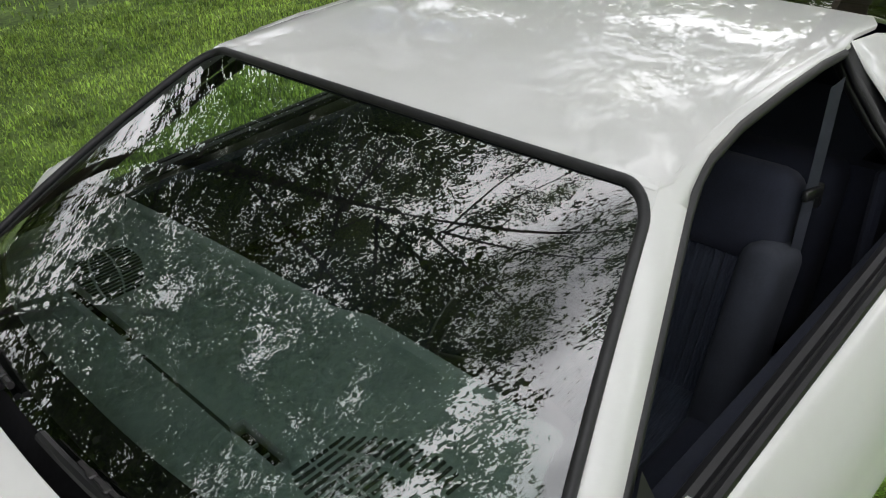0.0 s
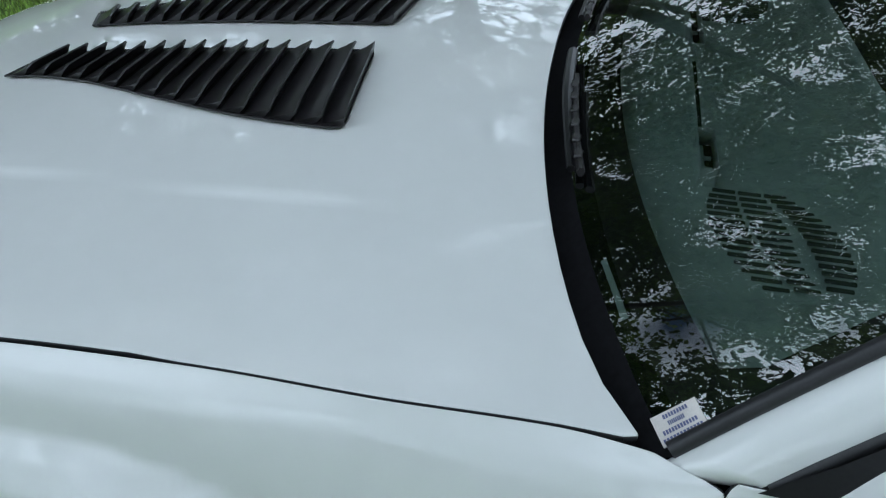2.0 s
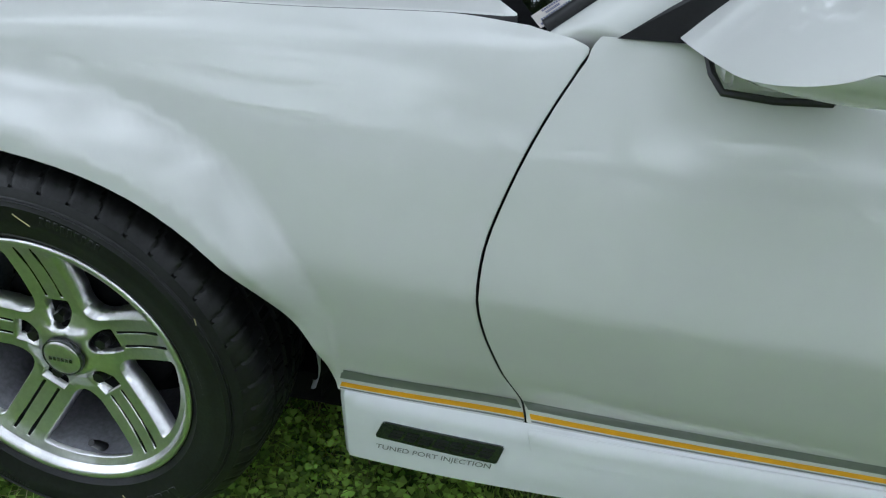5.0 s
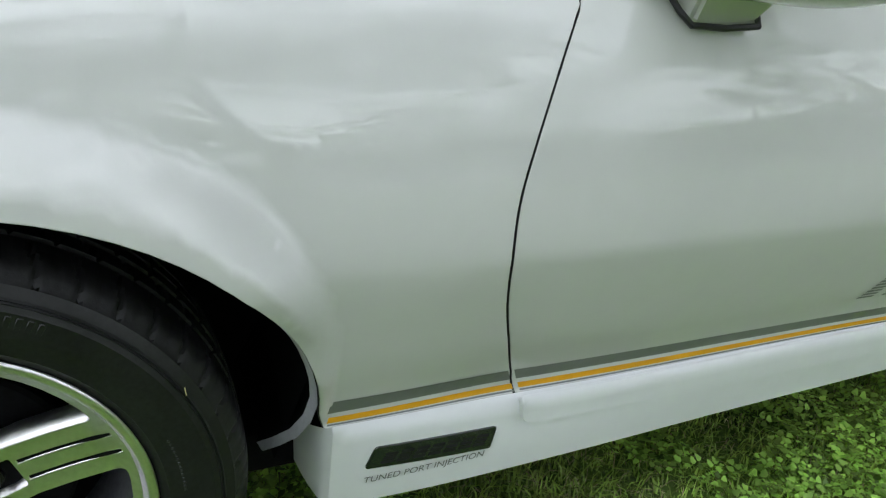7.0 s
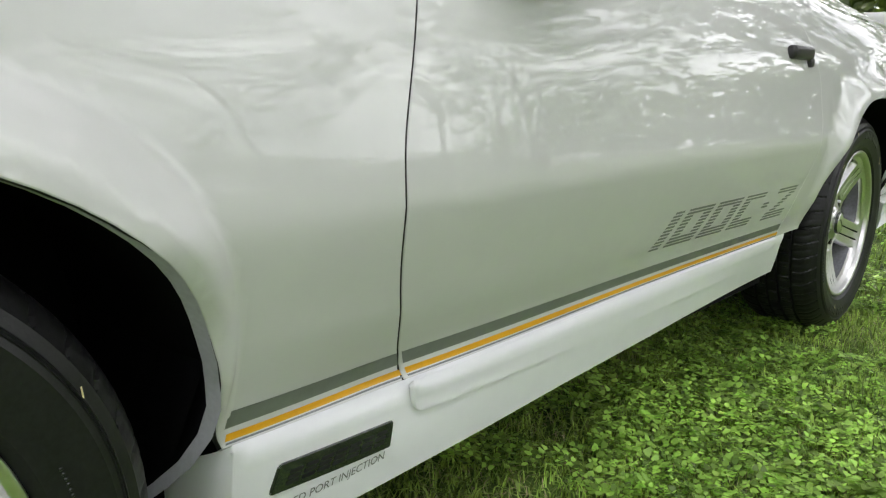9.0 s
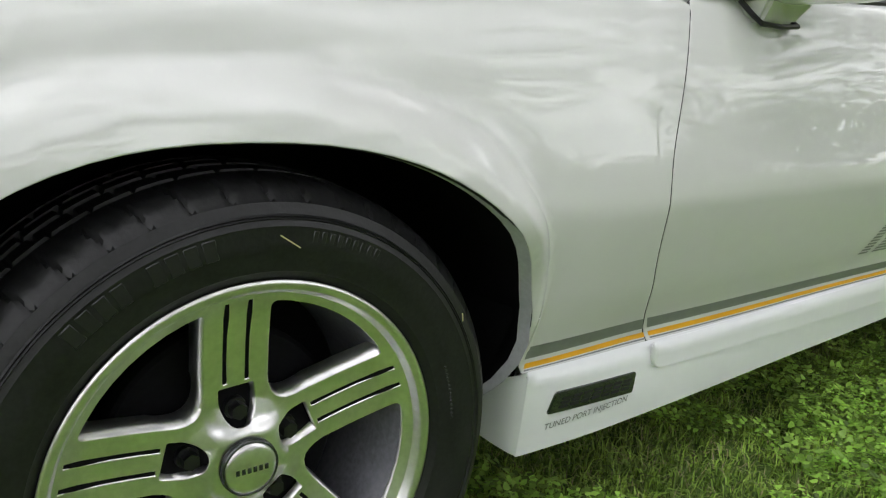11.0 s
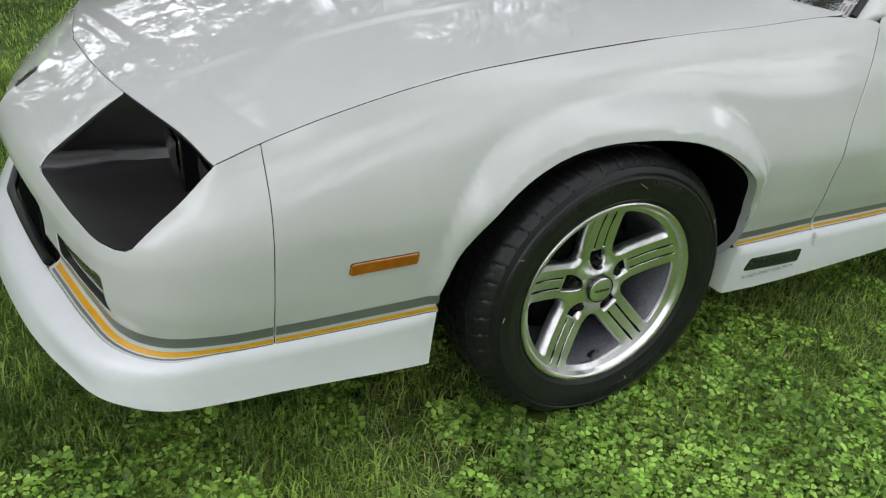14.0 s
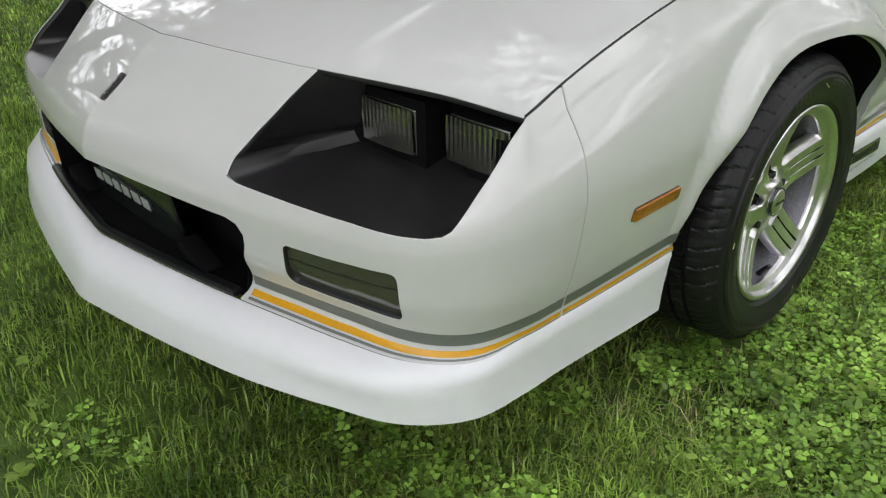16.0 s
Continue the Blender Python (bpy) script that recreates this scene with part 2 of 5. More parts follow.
def dense(poly, step, closed=True):
    out = []
    pts = list(poly) + ([poly[0]] if closed else [])
    for (a, b), (c, d) in zip(pts, pts[1:]):
        k = max(1, int(math.hypot(c - a, d - b) / step + 0.5))
        out += [(a + (c - a) * i / k, b + (d - b) * i / k) for i in range(k)]
    if not closed:
        out.append(pts[-1])
    return out


def rounded(poly, r, n=5):
    """A closed polygon with its corners rounded."""
    out = []
    k = len(poly)
    for i in range(k):
        p, a, b = Vector(poly[i]), Vector(poly[i - 1]), Vector(poly[(i + 1) % k])
        rr = r[i] if hasattr(r, "__len__") else r
        if rr <= 0:
            out.append(tuple(p))
            continue
        u, v = (a - p), (b - p)
        d = min(rr, u.length * 0.48, v.length * 0.48)
        s, e = p + u.normalized() * d, p + v.normalized() * d
        for j in range(n + 1):
            t = j / n
            q = s * (1 - t) ** 2 + p * 2 * t * (1 - t) + e * t * t
            out.append((q.x, q.y))
    return out


def panel(name, outline, surf, material, parent, label="", holes=(), step=0.03, thick=0.012, mirror=False, edge=0.012, flip=False, seal=None):
    """Sheet metal: a flat outline with holes, laid on the surface surf(a, b) and folded back by its thickness at every edge."""
    from mathutils.geometry import delaunay_2d_cdt
    loops = [dense(outline, edge)] + [dense(h, edge) for h in holes]
    vs, es = [], []
    for lp in loops:
        o = len(vs)
        vs += lp
        es += [(o + i, o + (i + 1) % len(lp)) for i in range(len(lp))]
    ar = np.array(loops[0])
    lo, hi = ar.min(0), ar.max(0)
    gx, gy = np.meshgrid(np.arange(lo[0] + step / 2, hi[0], step), np.arange(lo[1] + step / 2, hi[1], step))
    g = np.stack([gx.ravel(), gy.ravel()], 1)
    g[:, 0] += (np.arange(len(g)) % 2) * 1e-4
    keep = inside(loops[0], g)
    allb = np.array(vs)
    for h in loops[1:]:
        keep &= ~inside(h, g)
    g = g[keep]
    if len(g):
        dist = np.array([np.min(np.hypot(allb[:, 0] - p[0], allb[:, 1] - p[1])) for p in g])
        g = g[dist > step * 0.45]
    r = delaunay_2d_cdt([Vector(v) for v in vs] + [Vector(v) for v in g], es, [], 0, 1e-6)
    uv = np.array([(v.x, v.y) for v in r[0]])
    tris = np.array([f for f in r[2]])
    cen = uv[tris].mean(1)
    ok = inside(loops[0], cen)
    for h in loops[1:]:
        ok &= ~inside(h, cen)
    tris = tris[ok]
    P = surf(uv[:, 0], uv[:, 1])
    e = 1e-3
    N = np.cross(surf(uv[:, 0] + e, uv[:, 1]) - surf(uv[:, 0] - e, uv[:, 1]), surf(uv[:, 0], uv[:, 1] + e) - surf(uv[:, 0], uv[:, 1] - e))
    if flip:
        N, tris = -N, tris[:, ::-1]
    N /= np.maximum(np.linalg.norm(N, axis=1, keepdims=True), 1e-12)
    cnt = {}
    for t in tris.tolist():
        for a, b in ((t[0], t[1]), (t[1], t[2]), (t[2], t[0])):
            cnt[(a, b)] = cnt.get((a, b), 0) + 1
    bd = [(a, b) for a, b in cnt if (b, a) not in cnt]
    verts, norms, faces = list(P), list(N), tris.tolist()
    if thick:
        idx = {}
        for a, b in bd:
            T = P[b] - P[a]
            out = np.cross(T, N[a])
            out /= max(np.linalg.norm(out), 1e-12)
            q = []
            for i, dep in ((a, 0), (a, 0.0022), (a, thick), (b, thick), (b, 0.0022), (b, 0)):
                off = out * (0.0014 if dep == 0.0022 else (0.0016 if dep else 0.0))
                verts.append(P[i] - N[i] * dep + off)
                nn = N[i] * 0.7 + out * 0.7 if dep == 0.0022 else (out if dep else N[i])
                norms.append(nn)
                q.append(len(verts) - 1)
            faces += [[q[0], q[1], q[4], q[5]], [q[1], q[2], q[3], q[4]]]
    verts, norms = np.array(verts), np.array(norms)
    norms /= np.maximum(np.linalg.norm(norms, axis=1, keepdims=True), 1e-12)
    obs = []
    me_list = [(verts, norms, faces)]
    if mirror:
        F = np.array([1, -1, 1.0])
        me_list.append((verts * F, norms * F, [f[::-1] for f in faces]))
    for k, (v, nn, f) in enumerate(me_list):
        ob = arrays(name, v, f, material, parent, label, nn)
        # deeper fold faces turn near-black, putting the gap's shade into the colour
        if thick and seal:
            ob.data.materials.append(seal)
            mi = np.zeros(len(f), dtype=np.int32)
            mi[len(tris) + 1::2] = 1
            ob.data.polygons.foreach_set("material_index", mi)
        obs.append(ob)
    return obs


# ---- the car's surfaces (x to the rear, front axle at 0, left side at -y) ----
hood_c = spline([-1.1, -0.925, -0.893, -0.7, -0.458, -0.2, 0.0, 0.165, 0.4, 0.6, 0.8], [0.60, 0.712, 0.724, 0.775, 0.829, 0.867, 0.888, 0.902, 0.921, 0.933, 0.938])
hood_d = spline([-1.1, -0.85, -0.7, -0.5, -0.36, -0.2, 0.0, 0.165, 0.4, 0.65, 0.8], [0.05, 0.064, 0.050, 0.044, 0.043, 0.049, 0.056, 0.058, 0.063, 0.061, 0.060])


def smooth01(t):
    t = np.clip(t, 0, 1)
    return t * t * (3 - 2 * t)


def hood_z(x, y):
    x, a = np.asarray(x, float), np.abs(np.asarray(y, float))
    z = hood_c(x) - hood_d(x) * (a / 0.772) ** 2.0
    cre = 0.475 - 0.03 * (0.2 - x)
    fade = smooth01((x + 0.86) / 0.2) * (1 - smooth01((x - 0.16) / 0.24))
    z = z + fade * 0.0055 * (1 - smooth01((a - cre + 0.008) / 0.014))
    return z


S_MID = -1.72
PLAN_S = [-1.72, -1.52, -1.338, -1.215, -1.091, -0.977, -0.878, -0.791, -0.70, -0.5, 0, 0.35, 0.63, 1.3, 2.0, 2.56, 3.0, 3.4, 3.66]
plan_x = spline(PLAN_S, [-1.110, -1.083, -1.052, -1.027, -0.999, -0.962, -0.895, -0.800, -0.70, -0.5, 0, 0.35, 0.63, 1.3, 2.0, 2.56, 3.0, 3.4, 3.66])
plan_w = spline(PLAN_S, [0, 0.2, 0.38, 0.5, 0.62, 0.728, 0.808, 0.838, 0.845, 0.850, 0.854, 0.860, 0.881, 0.892, 0.898, 0.902, 0.89, 0.85, 0.78])
ROW_V = np.array([0, .04, .115, .138, .147, .245, .334, .345, .355, .42, .51, .565, .61])


def row(*keys):
    k = np.array(keys)
    return spline(k[:, 0], k[:, 1]), spline(k[:, 0], k[:, 2])


ROWS = [
    row((-1.72, -.072, .243), (-1.3, -.071, .258), (-1.09, -.056, .266), (-.97, -.036, .260), (-.87, .0, .252), (-.78, .026, .243), (-.4, .046, .212), (.43, .070, .192), (.8, .078, .204), (1.2, .084, .219), (2.0, .082, .252), (3.6, .07, .26)),
    row((-1.72, -.068, .272), (-1.3, -.066, .282), (-1.09, -.052, .283), (-.97, -.034, .278), (-.87, .001, .272), (-.78, .028, .266), (-.4, .045, .250), (.43, .064, .238), (.8, .072, .245), (1.2, .078, .256), (2.0, .074, .282), (3.6, .064, .28)),
    row((-1.72, -.043, .334), (-1.2, -.042, .334), (-.97, -.027, .330), (-.87, .003, .326), (-.78, .030, .322), (-.4, .040, .318), (.43, .056, .308), (.7, .072, .306), (1.3, .074, .314), (2.0, .062, .33), (3.6, .06, .33)),
    row((-1.72, -.020, .355), (-1.2, -.020, .355), (-.97, -.014, .350), (-.87, .004, .346), (-.78, .031, .344), (-.4, .038, .338), (.43, .054, .328), (.7, .070, .328), (1.3, .072, .338), (2.0, .056, .352), (3.6, .058, .352)),
    row((-1.72, -.002, .360), (-1.2, -.004, .360), (-.97, -.003, .355), (-.87, .012, .351), (-.78, .033, .348), (-.4, .040, .342), (.43, .058, .333), (.7, .076, .334), (1.3, .075, .344), (2.0, .056, .358), (3.6, .055, .358)),
    row((-1.72, .000, .45), (-1.2, -.002, .45), (-.95, .001, .45), (-.78, .012, .45), (-.4, .020, .45), (.43, .030, .45), (.7, .039, .45), (1.3, .040, .452), (2.0, .028, .455), (3.6, .028, .455)),
    row((-1.72, .000, .536), (-1.2, .000, .530), (-.95, .000, .537), (-.78, .000, .556), (-.6, .000, .567), (.43, .0, .572), (2.0, .0, .58), (3.6, .0, .58)),
    row((-1.72, .022, .584), (-1.2, .020, .574), (-.95, .015, .574), (-.78, .008, .606), (-.6, .009, .635), (.43, .011, .662), (2.0, .012, .672), (3.6, .012, .672)),
    row((-1.72, .085, .632), (-1.2, .080, .628), (-.95, .067, .622), (-.78, .032, .652), (-.6, .032, .692), (-.2, .034, .745), (.43, .040, .772), (2.0, .040, .805), (3.6, .05, .82)),
    row((-1.72, .146, .672), (-1.2, .130, .664), (-.95, .112, .657), (-.78, .050, .672), (-.6, .053, .723), (-.2, .059, .790), (.43, .070, .834), (.8, .078, .858), (2.0, .085, .900), (2.6, .11, .915), (3.6, .12, .90)),
]
top_x = spline([-1.72, -1.52, -1.338, -1.215, -1.091, -.977, -.90, -.84, -.80, -.76, -.70, -.5, 0, 3.66], [-.925, -.908, -.882, -.860, -.834, -.810, -.797, -.789, -.781, -.757, -.70, -.5, 0, 3.66])
top_w = spline([-1.72, -1.52, -1.338, -1.215, -1.091, -.977, -.90, -.84, -.80, -.76, -.70, -.4, -.2, 0, .2, .35, .64, .75, 1.0, 1.5, 2.0, 2.6, 3.66],
               [0, .2, .37, .465, .562, .652, .718, .764, .786, .787, .785, .774, .763, .757, .760, .767, .778, .803, .795, .793, .788, .742, .66])
belt_z = spline([.5, .64, .8, 1.0, 1.5, 1.95, 2.3, 3.0, 3.6], [.862, .866, .871, .884, .906, .924, .945, .945, .925])
ARCHES = ((0.0, 0.315, 0.382, 0.366, 0.425), (2.53, 0.325, 0.405, 0.37, 0.405))


def arch_e(x, z, a):
    n = np.where(x > a[0], 2.25, 2.35)
    return ((np.abs(x - a[0]) / np.where(x > a[0], a[4], a[2])) ** n + (np.maximum(z - a[1], 0) / a[3]) ** n) ** (1 / n)


def body(s, v):
    """A point on the body side and nose: s runs round the plan from the nose to the tail, v from the sill up to the shoulder."""
    s, v = np.broadcast_arrays(np.asarray(s, float), np.asarray(v, float))
    side = np.where(s < S_MID, -1.0, 1.0)
    s = np.where(s < S_MID, 2 * S_MID - s, s)
    h = 1e-3
    tx, tw = plan_x(s + h) - plan_x(s - h), plan_w(s + h) - plan_w(s - h)
    tl = np.maximum(np.hypot(tx, tw), 1e-9)
    nx, nw = tw / tl, -tx / tl
    px, pw = plan_x(s), plan_w(s)
    X, W, Z = [], [], []
    for r in ROWS:
        d = r[0](s)
        X.append(px + d * nx)
        W.append(pw + d * nw)
        Z.append(r[1](s))
    tx_, tw_ = top_x(s), top_w(s)
    blend = smooth01((s - 0.55) / 0.12)
    tz_ = hood_z(tx_, tw_) * (1 - blend) + belt_z(s) * blend
    nose = 1 - smooth01((s + 0.84) / 0.22)
    for k, f, g in ((8, .44, .455), (9, .77, .785)):
        X[k] = X[k] * (1 - nose) + (X[7] + (tx_ - X[7]) * f) * nose
        W[k] = W[k] * (1 - nose) + (W[7] + (tw_ - W[7]) * f) * nose
        Z[k] = Z[k] * (1 - nose) + (Z[7] + (tz_ - Z[7]) * g) * nose
    for A in (X, W, Z):
        lo = A[5] + (A[6] - A[5]) * .90
        up_ = A[6] + (A[7] - A[6]) * .12
        A[6] = A[6] * .5 + (lo + up_) * .25
        A.insert(6, lo)
        A.insert(8, up_)
    X, W, Z = np.stack(X + [tx_]), np.stack(W + [tw_]), np.stack(Z + [tz_])
    vv = np.clip(v, 0, ROW_V[-1])
    i = np.clip(np.searchsorted(ROW_V, vv) - 1, 0, len(ROW_V) - 2)
    hh = np.diff(ROW_V)

    def tang(A):
        dl = np.diff(A, axis=0) / hh.reshape(-1, *[1] * (A.ndim - 1))
        m = np.empty_like(A)
        m[0], m[-1] = dl[0], dl[-1]
        w0, w1 = hh[:-1].reshape(-1, *[1] * (A.ndim - 1)), hh[1:].reshape(-1, *[1] * (A.ndim - 1))
        m[1:-1] = (dl[:-1] * w1 + dl[1:] * w0) / (w0 + w1)
        return m

    def at(A):
        m = tang(A)
        t = (vv - ROW_V[i]) / hh[i]
        g = lambda M, j: np.take_along_axis(M, j[None], 0)[0]
        a, b, ma, mb = g(A, i), g(A, i + 1), g(m, i) * hh[i], g(m, i + 1) * hh[i]
        return (1 + 2 * t) * (1 - t) ** 2 * a + t * (1 - t) ** 2 * ma + t * t * (3 - 2 * t) * b + t * t * (t - 1) * mb
    x, w, z = at(X), at(W), at(Z)
    for a in ARCHES:
        e = arch_e(x, z, a)
        up = np.clip((z - a[1] - 0.02) / 0.34, 0, 1)
        wide = 0.03 + 0.185 * up ** 1.1
        k = np.clip(1 - (e - 1) / wide, 0, 1.1)
        ramp = 1 - np.clip(1 - np.where(k < 0.16, k * k / 0.32, k - 0.08) / 0.66, 0, 1) ** 1.35
        w = w - 0.003 * np.exp(-((e - 1 - wide) / 0.08) ** 2) * up
        w = w + np.where((e > 0.8), (0.027 + 0.018 * smooth01((x - a[0] + 0.15) / 0.28)) * ramp * np.clip(up * 4, 0, 1) * (0.35 + 0.65 * smooth01((z - 0.46) / 0.13)), 0) * np.clip((s + 0.65) / 0.1, 0, 1)
    return np.stack([x, -w * side, z], -1)


def v_at(s, z):
    """The v at which the body stands at height z."""
    out = []
    vv = np.linspace(0, ROW_V[-1], 400)
    for a, b in zip(np.atleast_1d(s), np.atleast_1d(z)):
        out.append(float(np.interp(b, body(np.full(400, a), vv)[:, 2], vv)))
    return out


def s_at(w, v):
    """The s on the nose at which the body stands at half-width w."""
    ss = np.linspace(S_MID, -0.9, 500)
    return float(np.interp(w, -body(ss, np.full(500, v))[:, 1], ss))


def xz(points):
    """Outline points of the side given as x and height."""
    return [(x, v_at(x, z)[0]) for x, z in points]


def arch_pts(a, k=1.0, lo=0.0):
    """The arch's opening from its rear foot over the top to its front foot, as x and height."""
    out = []
    for j in range(41):
        t = math.pi * j / 40
        c, s_ = math.cos(t), math.sin(t)
        n = 2.25 if c > 0 else 2.35
        out.append((a[0] + k * (a[4] if c > 0 else a[2]) * math.copysign(abs(c) ** (2 / n), c), a[1] + k * a[3] * s_ ** (2 / n)))
    return out


# ---- ground ----
def hill(x, y):
    x, y = np.asarray(x, float), np.asarray(y, float)
    return 0.012 * np.sin(1.3 * x + 0.4) * np.sin(1.1 * y + 1.0) - 0.012


def build_ground():
    xs = np.concatenate([np.linspace(-900, -8, 14), np.linspace(-7, 8, 61), np.linspace(9, 900, 14)])
    ys = np.concatenate([np.linspace(-900, -8, 14), np.linspace(-7, 8, 61), np.linspace(9, 900, 14)])
    gx, gy = np.meshgrid(xs, ys)
    near = np.clip(1 - (np.hypot(gx, gy) - 6) / 4, 0, 1)
    gz = hill(gx, gy) * near
    v = np.stack([gx.ravel(), gy.ravel(), gz.ravel()], 1)
    n = len(xs)
    f = [(j * n + i, j * n + i + 1, (j + 1) * n + i + 1, (j + 1) * n + i) for j in range(len(ys) - 1) for i in range(n - 1)]
    ob = arrays("ground", v, f, GROUND)
    tagged(ob, "shaded lawn of mown grass and clover", "lawn", kind="structure")


build_ground()

# ---- the car ----
car = new("car")
tagged(car, "white two-door sports coupe with yellow and grey stripes on grass", "car")
EPS = 0.0031
V4, VT = 0.147, 0.61


door_front_x = spline([.19, .331, .45, .52, .583, .64, .70, .80, .874], [.744, .706, .659, .638, .630, .633, .648, .686, .727])


def build_panels():
    a = ARCHES[0]
    arc = arch_pts(a)
    # front wing
    seam = [(float(door_front_x(z)) - EPS, z) for z in np.linspace(.345, .853, 24)]
    out = [(x, v) for x, v in xz(seam)]
    out[0] = (out[0][0], V4)
    wing = [(0.430, V4)] + out + [(0.712, v_at(.712, .853)[0] + .006), (0.695, .592), (0.672, .603), (0.65, VT)] + [(x, VT) for x in np.linspace(0.6, -0.69, 12)] + [(-0.7034, VT)]
    wing += [(-0.7034, v) for v in np.linspace(VT - .05, V4, 8)] + [(-0.374, V4)]
    wing += xz([(x, z) for x, z in arc[::-1] if z > 0.352])
    panel("front_wing", wing, body, PAINT, car, "glossy white front wing with flared arch", step=0.012, mirror=True, edge=0.010, seal=SEAL_GAP_SHADE)
    # door
    df = [(float(door_front_x(z)) + EPS, z) for z in np.linspace(.345, .868, 24)]
    o = xz(df)
    o[0] = (o[0][0], V4)
    door = o + [(x, VT) for x in np.linspace(.74, 1.97, 14)] + xz([(1.99, .88), (2.03, .80), (2.05, .72), (2.055, .64), (2.04, .55)]) + [(2.00, v_at(2.0, .47)[0]), (1.97, V4)]
    panel("door", door, body, PAINT, car, "glossy white door with a lettered decal", step=0.02, mirror=True, seal=SEAL_GAP_SHADE)
    # rear quarter
    b = ARCHES[1]
    arc2 = [(x, z) for x, z in arch_pts(b) if z > 0.36]
    q = [(1.974, V4), (2.004, v_at(2.0, .47)[0])] + xz([(2.044, .55), (2.059, .64), (2.054, .72), (2.034, .80), (1.994, .88)]) + [(1.974, VT)]
    q += [(x, VT) for x in np.linspace(2.1, 3.55, 14)] + [(3.55, V4), (2.95, V4)] + xz(arc2) + [(2.125, V4)]
    panel("rear_quarter_panel", q, body, PAINT, car, "white rear quarter panel with flared arch", step=0.035, mirror=True, seal=SEAL_GAP_SHADE)
    # skirts below the stripes
    V3 = 0.1448
    sk = [(-0.384, 0.0), (-0.378, V3)] + [(s, V3) for s in np.linspace(-0.42, 2 * S_MID + 0.42, 80)] + [(2 * S_MID + 0.378, V3), (2 * S_MID + 0.384, 0.0)]
    sk += [(s, 0.0) for s in np.linspace(2 * S_MID + 0.42, -0.42, 80)]
    panel("air_dam", sk, body, PLASTIC_W, car, "white front air dam and skirt", step=0.03, thick=0.03)
    rk = [(0.440, 0.0), (0.440, V3), (2.03, V3), (2.045, 0.0)]
    panel("side_skirt", rk, body, PLASTIC_W, car, "white moulded side skirt", step=0.03, thick=0.03, mirror=True)

    def proud(s, v):
        p = body(s, v)
        p[..., 1] += np.where(p[..., 1] < 0, -0.009, 0.009)
        return p
    ds = rounded(xz([(0.716, .287)]) + [(0.707, V3), (1.96, V3)] + xz([(1.95, .300)]), [.016, .005, .01, .01])
    panel("door_skirt", ds, proud, PLASTIC_W, car, "white lower door moulding", step=0.03, thick=0.012, mirror=True)
    rb = [(3.0, 0.0), (2.93, V3), (3.6, V3), (3.6, 0.0)]
    panel("rear_skirt", rb[::-1], body, PLASTIC_W, car, "white rear skirt", step=0.05, thick=0.03, mirror=True, flip=True)

    # nose
    hl = [(-1.268, VT), (-1.292, .56), (-1.318, .50), (-1.330, .45), (-1.328, .412), (-1.305, .400), (-1.2, .394), (-1.08, .388), (-.985, .380), (-.952, .378), (-.928, .384), (-.915, .398), (-.885, .465), (-.846, .54), (-.818, .59), (-.803, VT)]
    gz = 0.506
    gs = s_at(0.405, v_at(-1.3, .42)[0])
    gv = v_at(-1.3, gz)[0]
    half = [(-0.7072, VT), (-0.7072, V4)]
    half += [(s, V4) for s in np.linspace(-.75, gs, 20)]
    half += [(gs + .010, .19), (gs + .026, gv - .050), (gs + .026, gv - .028), (gs + .012, gv - .008), (gs - .012, gv)]
    half += [(s, gv + .004 * (1 - ((s - S_MID) / (gs - .05 - S_MID)) ** 2)) for s in np.linspace(gs - .05, S_MID, 12)]
    upper = [(s, VT) for s in np.linspace(S_MID, -1.29, 8)] + hl + [(-.75, VT)]
    mir = lambda pts: [(2 * S_MID - s, v) for s, v in pts[::-1]]
    loop = half[:-1] + [half[-1]] + mir(half)[1:] + mir(upper)[:-1] + upper
    fogs = []
    for sgn in (0, 1):
        f = []
        for w, z in ((.512, .492), (.512, .417), (.716, .412), (.716, .494)):
            v = v_at(-1.1, z)[0]
            f.append((s_at(w, v), v))
        f = rounded(f, .016)
        fogs.append(f if not sgn else mir(f))
    panel("front_fascia", loop, body, PAINT, car, "glossy white nose panel with recessed headlight pockets", holes=fogs, step=0.016, edge=0.010, seal=SEAL_GAP_SHADE)
    return hl, fogs, gs, gv


HL, FOGS, GS, GV = build_panels()


def hood_surf(x, y):
    x, y = np.broadcast_arrays(np.asarray(x, float), np.asarray(y, float))
    return np.stack([x, y, hood_z(x, y)], -1)


def hood_rear_x(y):
    a = abs(y) / 0.77
    return 0.47 + 0.138 * a ** 2.3 + 0.03 * a ** 14


def build_hood():
    left = [tuple(body(np.array(s), np.array(VT))[:2]) for s in list(np.linspace(0.62, -0.76, 24)) + list(np.linspace(-0.78, -0.84, 6)) + list(np.linspace(-.87, S_MID, 30))]
    left = [(x + 0.005 * (k > 25), y + (0.0080 + 0.003 * (x < .1)) * (k < 27)) for k, (x, y) in enumerate(left)]
    right = [(x, -y) for x, y in left[::-1][1:]]
    rear = [(hood_rear_x(y), y) for y in np.linspace(0.765, -0.765, 30)]
    panel("hood", left + right + rear, hood_surf, PAINT, car, "glossy white hood with a raised centre and two black louvre panels", step=0.015, flip=False, seal=SEAL_GAP_SHADE)


build_hood()


